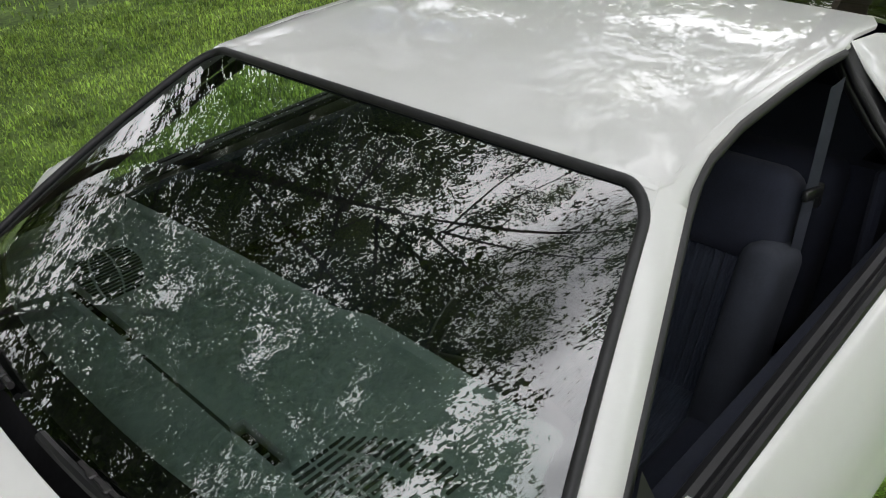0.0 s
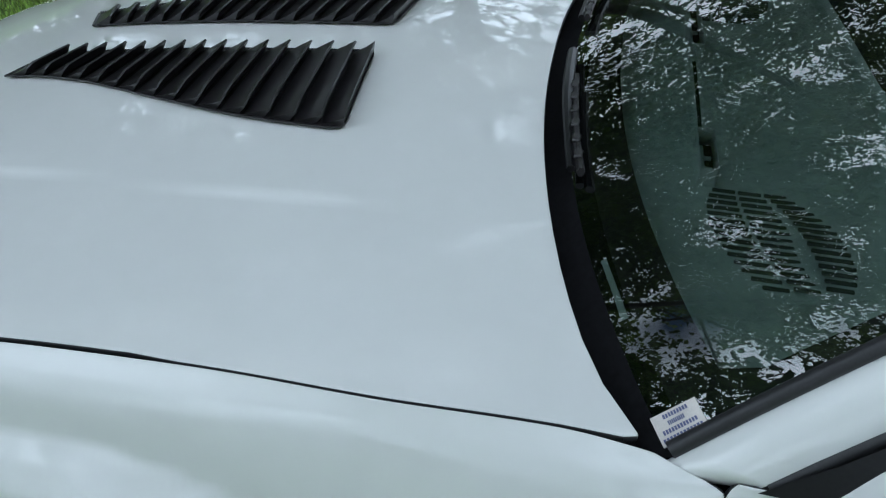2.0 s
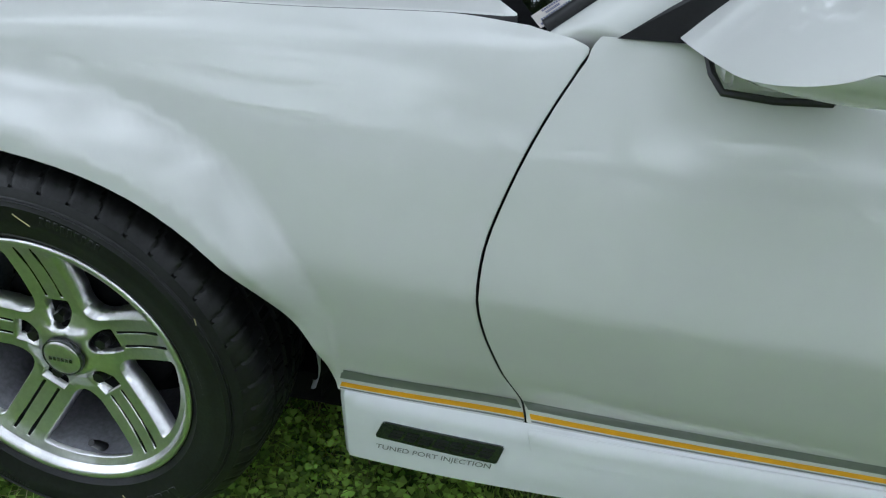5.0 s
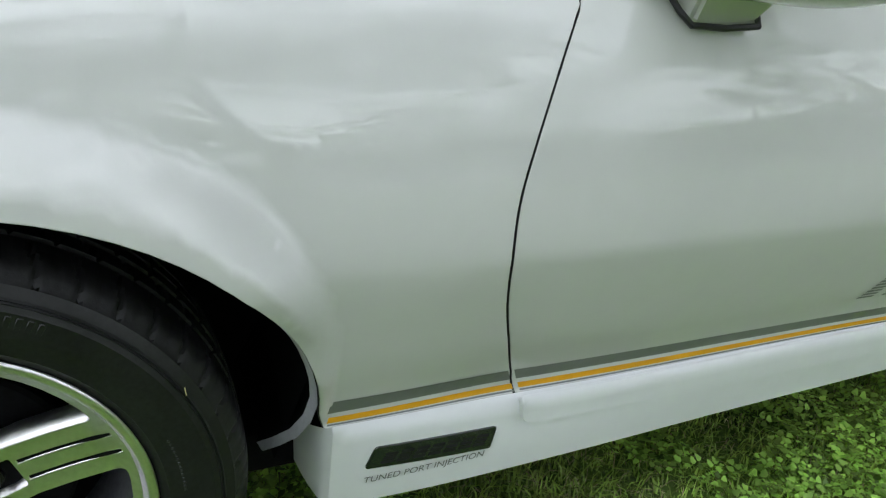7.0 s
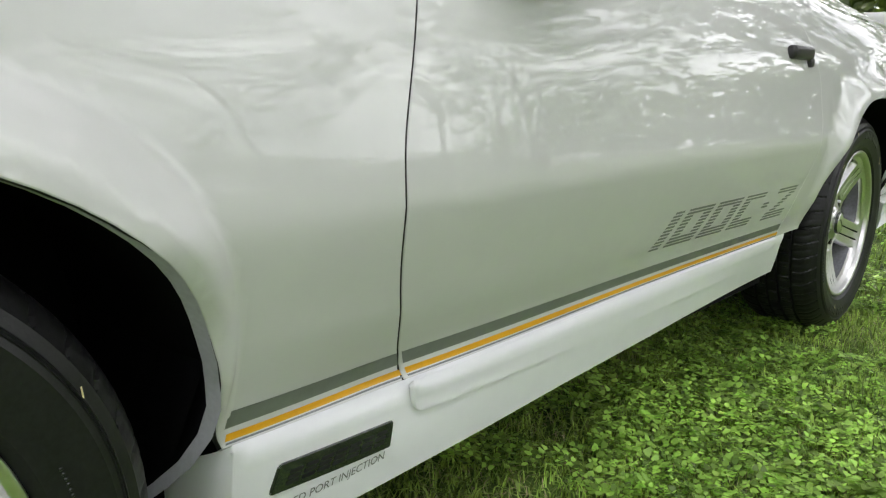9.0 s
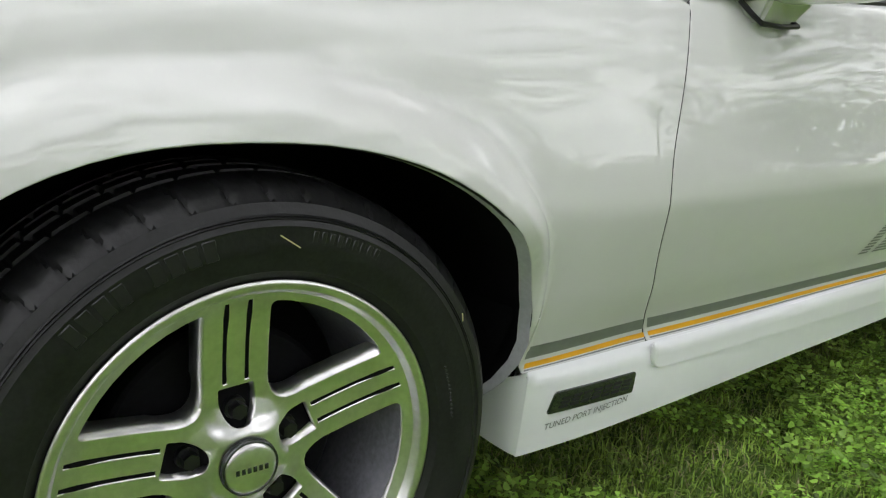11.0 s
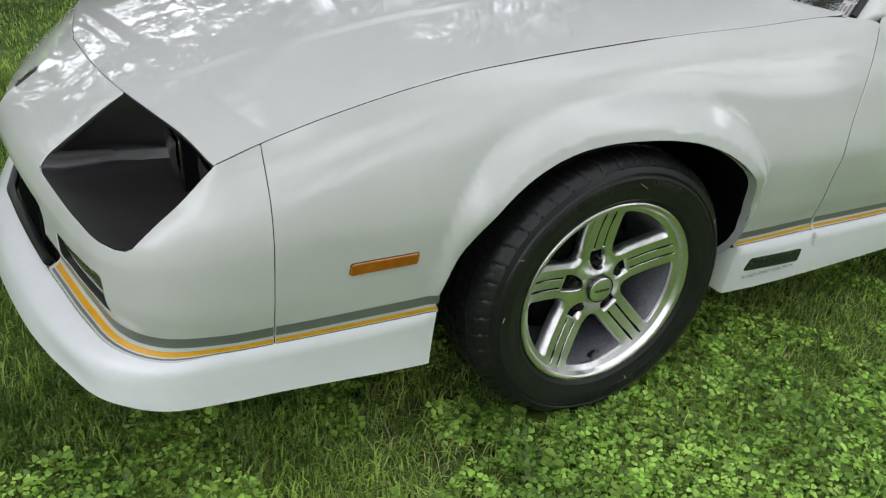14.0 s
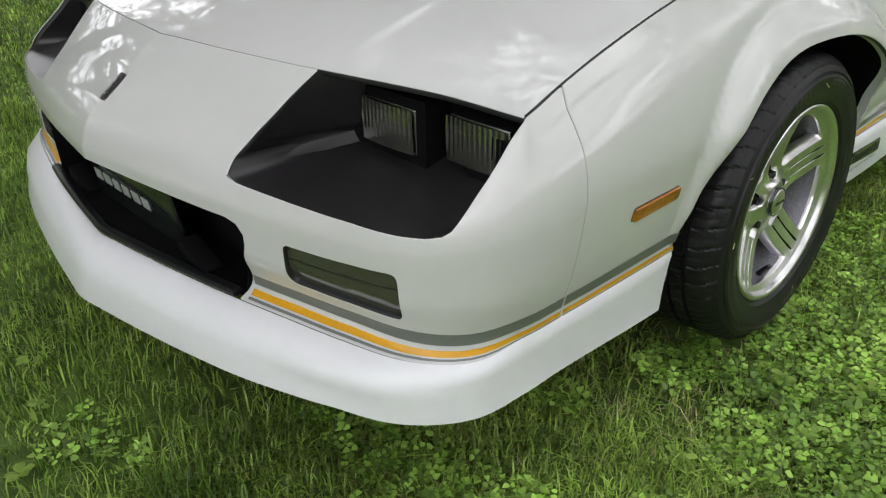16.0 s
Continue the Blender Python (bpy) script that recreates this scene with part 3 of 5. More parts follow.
# windscreen, roof, pillars
def screen(u, t):
    """The windscreen: u across from -1 to 1, t from the base up to the header."""
    u, t = np.broadcast_arrays(np.asarray(u, float), np.asarray(t, float))
    bx, by, bz = 0.508 + 0.156 * np.abs(u) ** 2.4, 0.764 * u, 0.915 - 0.055 * u ** 2
    tx, ty, tz = 1.205 + 0.022 * u ** 2, 0.562 * u, 1.220 - 0.010 * u ** 2
    k = t * (1 - t)
    return np.stack([bx + (tx - bx) * t - 0.03 * k, by + (ty - by) * t, bz + (tz - bz) * t + 0.055 * k], -1)


def roof(x, y):
    x, y = np.broadcast_arrays(np.asarray(x, float), np.asarray(y, float))
    a = np.abs(y)
    z = 1.220 + 0.038 * (1 - ((x - 1.62) / np.where(x < 1.62, 0.46, 0.62)) ** 2) - 0.012 * (a / 0.55) ** 2 - 0.012 * np.clip((a - 0.47) / 0.10, 0, 1.2) ** 2 * (0.25 + 0.75 * smooth01((x - 1.2) / 0.25))
    return np.stack([x, y, z], -1)


def pillar_line(k):
    """The rear edge of the windscreen pillar, from its foot to the roof: x, half-width and height."""
    return 0.745 + 0.530 * k, 0.800 - 0.202 * k, 0.868 + 0.311 * k + .035 * k * (1 - k)


RAIL = ((1.315, .588, 1.204), (1.36, .580, 1.217), (1.47, .571, 1.230), (1.65, .565, 1.234), (1.82, .560, 1.232), (1.93, .558, 1.224))


def build_top():
    g = [(u, 0.0) for u in np.linspace(-1, 1, 30)] + [(1, .5), (1, .90), (.995, .95), (.975, .985)] + [(u, 1.0) for u in np.linspace(.94, -.94, 24)] + [(-.975, .985), (-.995, .95), (-1, .90), (-1, .5)]
    ob = panel("windscreen", g, screen, GLASS, car, "tinted windscreen", step=0.08, thick=0, edge=0.04, flip=True)[0]
    ob.visible_shadow = False

    def inner(u, t):
        return screen(u, t) - np.array([-0.004, 0, 0.008])
    fr = [(u, 0.0) for u in np.linspace(-1, 1, 40)] + [(1, t) for t in np.linspace(.05, .5, 8)] + [(.985, .5)] + [(.955, t) for t in np.linspace(.42, .17, 6)] + [(u, .105 + .012 * abs(u) ** 3) for u in np.linspace(.93, -.93, 40)] + [(-.955, t) for t in np.linspace(.17, .42, 6)] + [(-.985, .5)] + [(-1, t) for t in np.linspace(.5, .05, 8)]
    panel("frit_band", fr, inner, FRIT, car, "black painted band at the foot of the windscreen", step=0.05, thick=0, edge=0.04, flip=True)
    # black seal round the glass
    bm = bmesh.new()
    pts = [tuple(screen(-1.006, t) + np.array([0, 0, .004])) for t in np.linspace(0, .90, 16)]
    pts += [tuple(screen(-1.006 + .085 * (1 - math.cos(a)), .90 + .105 * math.sin(a)) + np.array([0, 0, .003])) for a in np.linspace(.2, math.pi / 2, 8)]
    pts += [tuple(screen(u, 1.005) + np.array([0, 0, .003])) for u in np.linspace(-.88, 0, 12)]
    pts += [(p[0], -p[1], p[2]) for p in pts[-2::-1]]
    tube(bm, pts, 0.0088, 16)
    part("screen_seal", bm, SEAL_GAP_SHADE, car, "black rubber screen surround")
    # pillars: white strip between glass edge and door window
    for sg in (1, -1):
        def pil(t, q):
            t, q = np.broadcast_arrays(np.asarray(t, float), np.asarray(q, float))
            a = screen(np.full(t.shape, -1.012), t)
            k = np.clip(t, 0, 1.2)
            b = (np.stack(pillar_line(k), -1) + np.minimum(t, 0)[..., None] * np.array([.3, .25, .35])) * np.array([1, -1, 1.0])
            m = (a + b) / 2 + np.array([-0.008, -0.012, 0.022]) * (1 - .72 * smooth01((t - .45) / .55))[..., None]
            q = q[..., None]
            p = (1 - q) ** 2 * a + 2 * q * (1 - q) * m + q * q * b
            p[..., 1] *= sg
            return p
        o = [(t, 0.0) for t in np.linspace(-0.09, 1.02, 14)] + [(t, 1.0) for t in np.linspace(1.02, -0.09, 14)]
        panel("windscreen_pillar", o, pil, PAINT, car, "white windscreen pillar", step=0.03, thick=0, edge=0.05, flip=(sg < 0))
        crn = [(-1.016, .84), (-1.002, .90), (-.990, .955), (-.962, .988), (-.90, 1.002), (-.86, 1.004), (-.86, 1.03), (-1.016, 1.03)]

        def corner(u, t):
            p = screen(u, t) + np.array([0, 0, .0015])
            p[..., 1] *= sg
            return p
        panel("pillar_corner", crn, corner, PAINT, car, "white corner between pillar and roof", step=.05, thick=0, edge=.03, flip=(sg > 0))
    ro = [(1.207 + .022 * (y / .57) ** 2, y) for y in np.linspace(-.567, .567, 22)]
    ro += [(1.265, .574), (1.315, .568), (1.36, .560), (1.47, .551), (1.65, .545), (1.82, .540), (2.0, .532), (2.2, .527)]
    ro += [(2.26, y) for y in np.linspace(.50, -.50, 12)] + [(2.2, -.527), (2.0, -.532), (1.82, -.540), (1.65, -.545), (1.47, -.551), (1.36, -.560), (1.315, -.568), (1.265, -.574)]
    panel("roof", ro, roof, PAINT, car, "glossy white roof", step=0.05, thick=0.012)


build_top()


# ---- wheels ----
def revolve(prof, n, fn=None):
    """Faces of a profile of radius and depth turned about the y axis."""
    v, f = [], []
    m = len(prof)
    for k in range(n):
        t = 2 * math.pi * k / n
        for j, (r, y) in enumerate(prof):
            if fn:
                r, y = fn(k, j, r, y)
            v.append((r * math.cos(t), y, r * math.sin(t)))
    for k in range(n):
        q = (k + 1) % n
        for j in range(m - 1):
            f.append((k * m + j, q * m + j, q * m + j + 1, k * m + j + 1))
    return v, f


def sharp(ob, deg=35):
    ob.data.set_sharp_from_angle(angle=radians(deg))
    return ob


def build_wheel(m, label):
    N = 576
    half = [(.2150, -.100), (.2200, -.108), (.2280, -.1130), (.2300, -.1150), (.2345, -.1155), (.250, -.1215), (.262, -.1235), (.275, -.1222), (.2775, -.1228), (.2795, -.1218), (.2835, -.1204), (.2848, -.1216), (.2862, -.1194), (.2876, -.1204), (.2892, -.1180), (.292, -.1170),
            (.2975, -.1140), (.3000, -.1128), (.3030, -.1085), (.3090, -.1030), (.3150, -.0960), (.3190, -.0880), (.3210, -.0780), (.3225, -.0600)]
    groove = [(.3228, -.0560), (.3150, -.0545), (.3150, -.0475), (.3235, -.0460), (.3245, -.0210), (.3165, -.0195), (.3165, -.0125), (.3250, -.0110)]
    prof = half + groove
    prof = prof + [(r, -y) for r, y in prof[::-1]]

    def tread(k, j, r, y):
        if .3025 < r and abs(y) > .058:
            lean = int((abs(y) - .06) * 90)
            if (k + lean) % 12 == 0:
                r -= .0038
            elif (k + lean + 6) % 12 == 0 and abs(y) < .098:
                r -= .0022
        elif r > .3225 and abs(y) < .05:
            if (k + int(abs(y) * 160)) % 12 == 0:
                r -= .005
        return r, y
    v, f = revolve(prof, N, tread)
    lip = [(.2150, -.098), (.2185, -.1060), (.2195, -.1095), (.2180, -.1115), (.2150, -.1118), (.2095, -.1100), (.2075, -.1078), (.2055, -.1020), (.2030, -.0985)]
    lv, lf = revolve(lip, 144)
    rim = sharp(arrays("wheel", lv, lf, ALLOY, car, label), 50)
    rim.matrix_basis = m
    tyre = sharp(arrays("tyre", v, f, RUBBER, rim, "black low-profile tyre with raised sidewall marks"), 28)

    def face(px, pz):
        px, pz = np.broadcast_arrays(np.asarray(px, float), np.asarray(pz, float))
        r = np.hypot(px, pz)
        y = np.interp(r, [0, .03, .043, .052, .075, .10, .14, .18, .199, .205], [-.075, -.075, -.074, -.067, -.061, -.063, -.073, -.0855, -.0950, -.099])
        return np.stack([px, y, pz], -1)
    hw, holes = .0350, []
    a0 = radians(94)
    R = .1930
    ring = [(.2045 * math.cos(t), .2045 * math.sin(t)) for t in np.linspace(0, 2 * math.pi, 120, endpoint=False)]
    for k in range(5):
        a = a0 + k * 2 * math.pi / 5
        da = math.asin(hw / R)
        t0, t1 = a + da, a + 2 * math.pi / 5 - da
        arc = [(R * math.cos(t), R * math.sin(t)) for t in np.linspace(t0, t1, 9)]
        am = a + math.pi / 5
        apex = (hw / math.sin(math.pi / 5) * math.cos(am), hw / math.sin(math.pi / 5) * math.sin(am))
        holes.append(rounded(arc + [apex], [.012] + [0] * 7 + [.012, .045], 7))
        u, w = Vector((math.cos(a), math.sin(a))), Vector((-math.sin(a), math.cos(a)))
        pk = [(.091, -.0215), (.091, .0215), (.066, .0225), (.044, .013), (.044, -.013), (.066, -.0225)]
        pk = rounded([tuple(u * r_ + w * e) for r_, e in pk], [.004, .004, .02, .012, .012, .02], 5)
        holes.append(pk)
        for off in (-.0125, .0125):
            g = [u * r_ + w * (off + e) for r_, e in ((.0935, -.0036), (.1960, -.0036), (.1960, .0036), (.0935, .0036))]
            holes.append([(q.x, q.y) for q in g])
    panel("spoke_face", ring, face, ALLOY, rim, "machined five-spoke alloy face with dark grooves", holes=holes, step=.012, thick=.036, edge=.006, flip=False)
    # dark inlays behind the grooves and pockets; the pockets' shade is in the colour
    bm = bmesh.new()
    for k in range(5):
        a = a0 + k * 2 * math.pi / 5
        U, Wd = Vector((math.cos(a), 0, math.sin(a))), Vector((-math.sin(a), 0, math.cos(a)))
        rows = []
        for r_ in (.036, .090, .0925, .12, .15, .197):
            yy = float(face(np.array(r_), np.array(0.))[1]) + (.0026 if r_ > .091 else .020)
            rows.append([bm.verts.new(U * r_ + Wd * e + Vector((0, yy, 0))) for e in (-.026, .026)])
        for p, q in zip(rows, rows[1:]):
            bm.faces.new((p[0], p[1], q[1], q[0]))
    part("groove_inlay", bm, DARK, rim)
    bv, bf = revolve([(.2035, -.097), (.2000, -.088), (.1950, -.060), (.190, -.02), (.182, .06), (.196, .105)], 72)
    arrays("barrel", bv, bf, ALLOY_G, rim, "grey inner barrel")
    # disc and plate near-black: the shade behind the spokes is painted in
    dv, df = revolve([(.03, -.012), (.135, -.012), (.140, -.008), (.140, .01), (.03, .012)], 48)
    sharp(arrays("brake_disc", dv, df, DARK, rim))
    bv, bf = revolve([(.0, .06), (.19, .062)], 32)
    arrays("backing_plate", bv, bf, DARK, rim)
    cv, cf = revolve([(.0, -.0875), (.012, -.0875), (.024, -.0865), (.0268, -.0855), (.0288, -.0845), (.0296, -.0835), (.0300, -.0810), (.031, -.070)], 48)
    cap = sharp(arrays("centre_cap", cv, cf, ALLOY, rim, "round polished centre cap"), 25)
    bm = bmesh.new()
    for k in range(6):
        box(bm, (-.0165 + .0066 * k, -.0878, 0), (.0042, .0008, .0062), None)
    part("cap_mark", bm, BADGE, cap)
    rv, rf = revolve([(.0296, -.0825), (.0302, -.0846), (.0322, -.0842), (.0332, -.0770)], 48)
    arrays("cap_ring", rv, rf, BADGE, cap, "dark ring round the cap")
    for k in range(5):
        a = a0 + k * 2 * math.pi / 5
        bm = bmesh.new()
        c = Vector((.060 * math.cos(a), -.057, .060 * math.sin(a)))
        bmesh.ops.create_cone(bm, cap_ends=True, segments=6, radius1=.0105, radius2=.0095, depth=.018, matrix=Matrix.Translation(c) @ pose(0, 0, 0, 90, 0, 0))
        bmesh.ops.create_cone(bm, cap_ends=True, segments=16, radius1=.0135, radius2=.0125, depth=.006, matrix=Matrix.Translation(c + Vector((0, .007, 0))) @ pose(0, 0, 0, 90, 0, 0))
        part("lug_nut", bm, BLACK, rim)
    va = radians(-84)
    bm = bmesh.new()
    d = Vector((math.cos(va), 0, math.sin(va)))
    tube(bm, [d * .196 + Vector((0, -.066, 0)), d * .178 + Vector((0, -.078, 0)), d * .166 + Vector((0, -.088, 0))], [.0085, .0070, .0055], 10)
    part("valve_stem", bm, BLACK, rim)
    # raised marks on the sidewall, plain bars
    def mark(r, t, w, h):
        bm = bmesh.new()
        c = Vector((r * math.cos(t), -.1222 if r > .255 else -.1195, r * math.sin(t)))
        box(bm, c, (h, .0026, w), Matrix.Rotation(-t, 3, "Y"), .0008, 1)
        part("sidewall_mark", bm, MARKS, tyre)
    for base in (radians(132), radians(-48)):
        for k in range(9):
            if k != 4:
                mark(.264, base - k * .066, .0135, .021)
    for base in (radians(78), radians(-110)):
        for k in range(9):
            mark(.268, base - k * .036, .0062, .013)
    for base in (radians(20), radians(200)):
        for k in range(14):
            mark(.248, base - k * .022, .0035, .006)
    # scuffs of dried grass clinging to the rubber
    for r, t, L, tilt in ((.262, radians(84), .026, .5), (.285, radians(150), .012, 1.2), (.272, radians(178), .012, .2), (.25, radians(-70), .014, 1.4), (.29, radians(30), .010, .4)):
        bm = bmesh.new()
        c = Vector((r * math.cos(t), -.1236, r * math.sin(t)))
        box(bm, c, (.0012, .001, L), Matrix.Rotation(-t + tilt, 3, "Y"))
        part("grass_scrap", bm, STRAW, tyre, "dry grass clipping stuck to the tyre")
    return rim


wheel = build_wheel(pose(0.014, -.752, .320), "five-spoke machined alloy wheel with low-profile tyre")
for px, py, rz in ((2.555, -.752, 0), (0.014, .752, 180), (2.555, .752, 180)):
    copy_thing(wheel, pose(px, py, .320, 0, 41 if px > 1 else 0, rz))


# ---- wheel housings and inner shell ----
def build_inner():
    for a in ARCHES:
        for sg in (1, -1):
            v, f = [], []
            pts = [p for p in arch_pts(a, 1.0) if p[1] > .40]
            n = len(pts)
            w0 = [float(-body(np.array(min(max(x, -.42), 3.0)), np.array(v_at(x, max(z, .36))[0]))[1]) for x, z in pts]
            foot = []
            if a[0] < 1:
                x0, z0, w_ = pts[0][0], pts[0][1], w0[0]
                foot = [((x0 + dx, z0 + dz), w_ - dy) for dx, dz, dy in ((-.046, -.150, .090), (-.030, -.122, .060), (-.015, -.092, .032), (-.003, -.058, .012), (.002, -.026, .002))]
            pts = [q[0] for q in foot] + pts
            w0 = [q[1] for q in foot] + w0
            n = len(pts)
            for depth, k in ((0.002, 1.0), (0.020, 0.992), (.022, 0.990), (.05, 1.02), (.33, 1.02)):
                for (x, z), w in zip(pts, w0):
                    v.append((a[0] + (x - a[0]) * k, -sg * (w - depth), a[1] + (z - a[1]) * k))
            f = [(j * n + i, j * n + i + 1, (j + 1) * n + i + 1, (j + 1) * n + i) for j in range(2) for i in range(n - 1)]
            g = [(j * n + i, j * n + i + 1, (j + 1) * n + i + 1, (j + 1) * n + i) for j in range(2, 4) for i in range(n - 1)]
            arrays("arch_lip", v[:3 * n], f, LIP, car, "rolled grey arch lip")
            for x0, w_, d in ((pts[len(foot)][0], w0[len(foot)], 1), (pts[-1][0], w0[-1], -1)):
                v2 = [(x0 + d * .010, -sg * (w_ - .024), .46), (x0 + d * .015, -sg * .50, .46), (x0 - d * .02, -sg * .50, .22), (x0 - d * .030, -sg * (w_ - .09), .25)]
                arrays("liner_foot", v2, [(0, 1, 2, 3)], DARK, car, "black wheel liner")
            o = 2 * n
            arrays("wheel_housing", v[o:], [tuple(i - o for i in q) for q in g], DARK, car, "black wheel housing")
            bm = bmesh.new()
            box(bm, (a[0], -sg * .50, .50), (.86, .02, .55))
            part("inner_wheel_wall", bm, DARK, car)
    # added near-black blocks darken the panel gaps and keep light from underneath
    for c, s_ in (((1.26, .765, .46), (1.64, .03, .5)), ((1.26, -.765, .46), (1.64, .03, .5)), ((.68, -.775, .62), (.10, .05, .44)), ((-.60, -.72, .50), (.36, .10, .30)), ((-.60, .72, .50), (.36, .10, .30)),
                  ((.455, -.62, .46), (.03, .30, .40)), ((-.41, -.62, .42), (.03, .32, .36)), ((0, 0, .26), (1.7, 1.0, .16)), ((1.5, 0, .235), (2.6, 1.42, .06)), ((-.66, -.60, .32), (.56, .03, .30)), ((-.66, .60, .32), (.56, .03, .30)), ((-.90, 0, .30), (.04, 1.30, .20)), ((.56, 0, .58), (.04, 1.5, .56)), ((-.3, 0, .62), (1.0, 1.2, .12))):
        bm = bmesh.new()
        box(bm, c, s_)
        part("inner_structure", bm, DARK, car, "near-black added blocks shading gaps and underbody", smooth=False)
    # white front face of the skirt, turning in behind the wheel
    for sg in (1, -1):
        v, rows, cols = [], 7, 9
        for i in range(rows):
            e = body(np.array(.440), np.array(.1448 * i / (rows - 1)))
            for j in range(cols):
                q = j / (cols - 1)
                x = e[0] - .030 * (1 - (1 - q) ** 2) + (.0 if q else .001)
                y = e[1] + .17 * q ** 1.5
                z = e[2] - (.070 * q ** 1.3) * (i / (rows - 1)) + .03 * q * (1 - i / (rows - 1))
                v.append((x, sg * y, z))
        f = [(i * cols + j, i * cols + j + 1, (i + 1) * cols + j + 1, (i + 1) * cols + j) for i in range(rows - 1) for j in range(cols - 1)]
        arrays("skirt_return", v, f, PLASTIC_W, car, "white return face of the side skirt")
    # rear closing forms
    bm = bmesh.new()
    box(bm, (3.60, 0, .60), (.10, 1.55, .56), None, .04, 3)
    part("rear_bumper", bm, PAINT, car, "white rear bumper")
    bm = bmesh.new()
    box(bm, (3.52, 0, .965), (.26, 1.58, .07), None, .03, 4)
    part("rear_spoiler", bm, PAINT, car, "white rear deck spoiler")


build_inner()


# ---- stripes, decals and lamps ----
def lift(d):
    def f(s, v):
        p = body(s, v)
        e = 1e-3
        n = np.cross(body(s + e, v) - body(s - e, v), body(s, v + e) - body(s, v - e))
        n /= np.linalg.norm(n, axis=-1, keepdims=True)
        return p + n * d
    return f


def build_stripes():
    bands = ((.1485, .1515, STRIPE_G, "thin grey pinstripe"), (.1535, .1628, STRIPE_Y, "golden yellow pinstripe"), (.1698, .1868, STRIPE_G, "broad grey stripe"))
    runs = ((2 * S_MID + .7072, GS - .02, False), (GS + .014, -.7076, False), (-.7030, -.376, True), (.432, .6965, True), (.7035, 1.972, True))
    for v0, v1, m, lab in bands:
        for a, b, mir in runs:
            wide = 1.2 if a < -.6 else 1.0
            va, vb = .1485 + (v0 - .1485) * wide, .1485 + (v1 - .1485) * wide
            if a < S_MID:
                a, b = 2 * S_MID + .7072, 2 * S_MID - GS - .006
            top_b = b - (.002 if abs(b + .376) < .01 else 0)
            slant = .018 if .42 < a < .44 else 0
            if abs(b - .6965) < 1e-6:
                b, top_b = [float(door_front_x(body(np.array(.69), np.array(q))[2])) - .0046 for q in (va, vb)]
            if abs(a - .7035) < 1e-6:
                a, a_top = [float(door_front_x(body(np.array(.70), np.array(q))[2])) + .0046 for q in (va, vb)]
            else:
                a_top = a + slant * (vb - va) / .02 * .3
            o = [(s, va) for s in np.linspace(a, b, max(4, int((b - a) / .04)))] + [(s, vb) for s in np.linspace(top_b, a_top, max(4, int((b - a) / .04)))]
            panel("stripe", o, lift(.0012), m, car, lab, thick=0, step=.05, mirror=mir, edge=.03)


build_stripes()


def side_patch(name, pts, d, material, label="", r=.004, parent=None, thick=None, step=.03):
    return panel(name, rounded(xz(pts), r, 4), lift(d), material, parent or car, label, thick=d if thick is None else thick, step=step, edge=.012)


def build_side_details():
    side_patch("marker_surround", [(-.573, .479), (-.439, .480), (-.437, .5035), (-.571, .5035)], .0012, SEAL_GAP_SHADE, "dark gasket round the marker")
    lamp = side_patch("side_marker", [(-.571, .481), (-.441, .482), (-.439, .5015), (-.569, .5015)], .0065, AMBER, "amber front side marker lens")[0]
    bd = side_patch("badge", [(.486, .2555), (.668, .2535), (.676, .2845), (.498, .2875)], .0035, BADGE, "black slotted badge on the side skirt", .003)[0]
    for k in range(7):
        x0 = .505 + k * .0225
        for j in range(3):
            z = .2615 + j * .0062
            o = .003 * j
            side_patch("badge_bar", [(x0 + o, z), (x0 + .017 + o, z - .0002), (x0 + .0185 + o, z + .0036), (x0 + .0015 + o, z + .0038)], .0044, SEAL_GAP_SHADE, "", .0006, bd, .001)
    # striped slanted decal shapes on the door
    x = 1.300
    spans = [(.036, 0), (.112, 1), (.118, 1), (.108, 2), (.034, 3), (.120, 4)]
    gap = .020
    lines = 11
    for w, kind in spans:
        for j in range(lines):
            f0, f1 = j / lines, (j + .62) / lines
            if kind == 3 and not (.38 < f0 < .62):
                continue
            segs = [(0, w)]
            if kind == 1 and .25 < f0 < .78:
                segs = [(0, .034), (w - .034, w)]
            if kind == 2 and .25 < f0 < .78:
                segs = [(0, .034)]
            if kind == 4 and .25 < f0 < .78:
                c = w * (.12 + .62 * (f0 - .25) / .53)
                segs = [(c, c + .036)]
            for s0, s1 in segs:
                z0, z1 = .418 + .074 * f0, .418 + .074 * f1
                sl = .050
                pts = [(x + s0 + sl * f0, z0), (x + s1 + sl * f0, z0), (x + s1 + sl * f1, z1), (x + s0 + sl * f1, z1)]
                panel("decal_bar", [(a, b) for a, b in xz(pts)], lift(.0009), DECAL, car, "", thick=0, step=.2, edge=.5)
        x += w + gap
    # small engine script under the badge
    cu = bpy.data.curves.new("script", "FONT")
    cu.body, cu.size, cu.extrude, cu.align_x = "TUNED PORT INJECTION", .0148, .0002, "LEFT"
    tmp = bpy.data.objects.new("script", cu)
    scene.collection.objects.link(tmp)
    bpy.context.view_layer.update()
    me = bpy.data.meshes.new_from_object(tmp.evaluated_get(bpy.context.evaluated_depsgraph_get()))
    bpy.data.objects.remove(tmp)
    xs = [v.co.x for v in me.vertices]
    L = max(xs) - min(xs)
    for v in me.vertices:
        fx, fz = (v.co.x - min(xs)) / L, v.co.y
        X, Z = .484 + .176 * fx + fz * .15, .2275 + .011 * fx + fz
        p = lift(.001)(np.array(X), np.array(v_at(X, Z)[0]))
        v.co = p
    link("engine_script", me, STRIPE_G, car, "small grey lettering on the side skirt")


build_side_details()


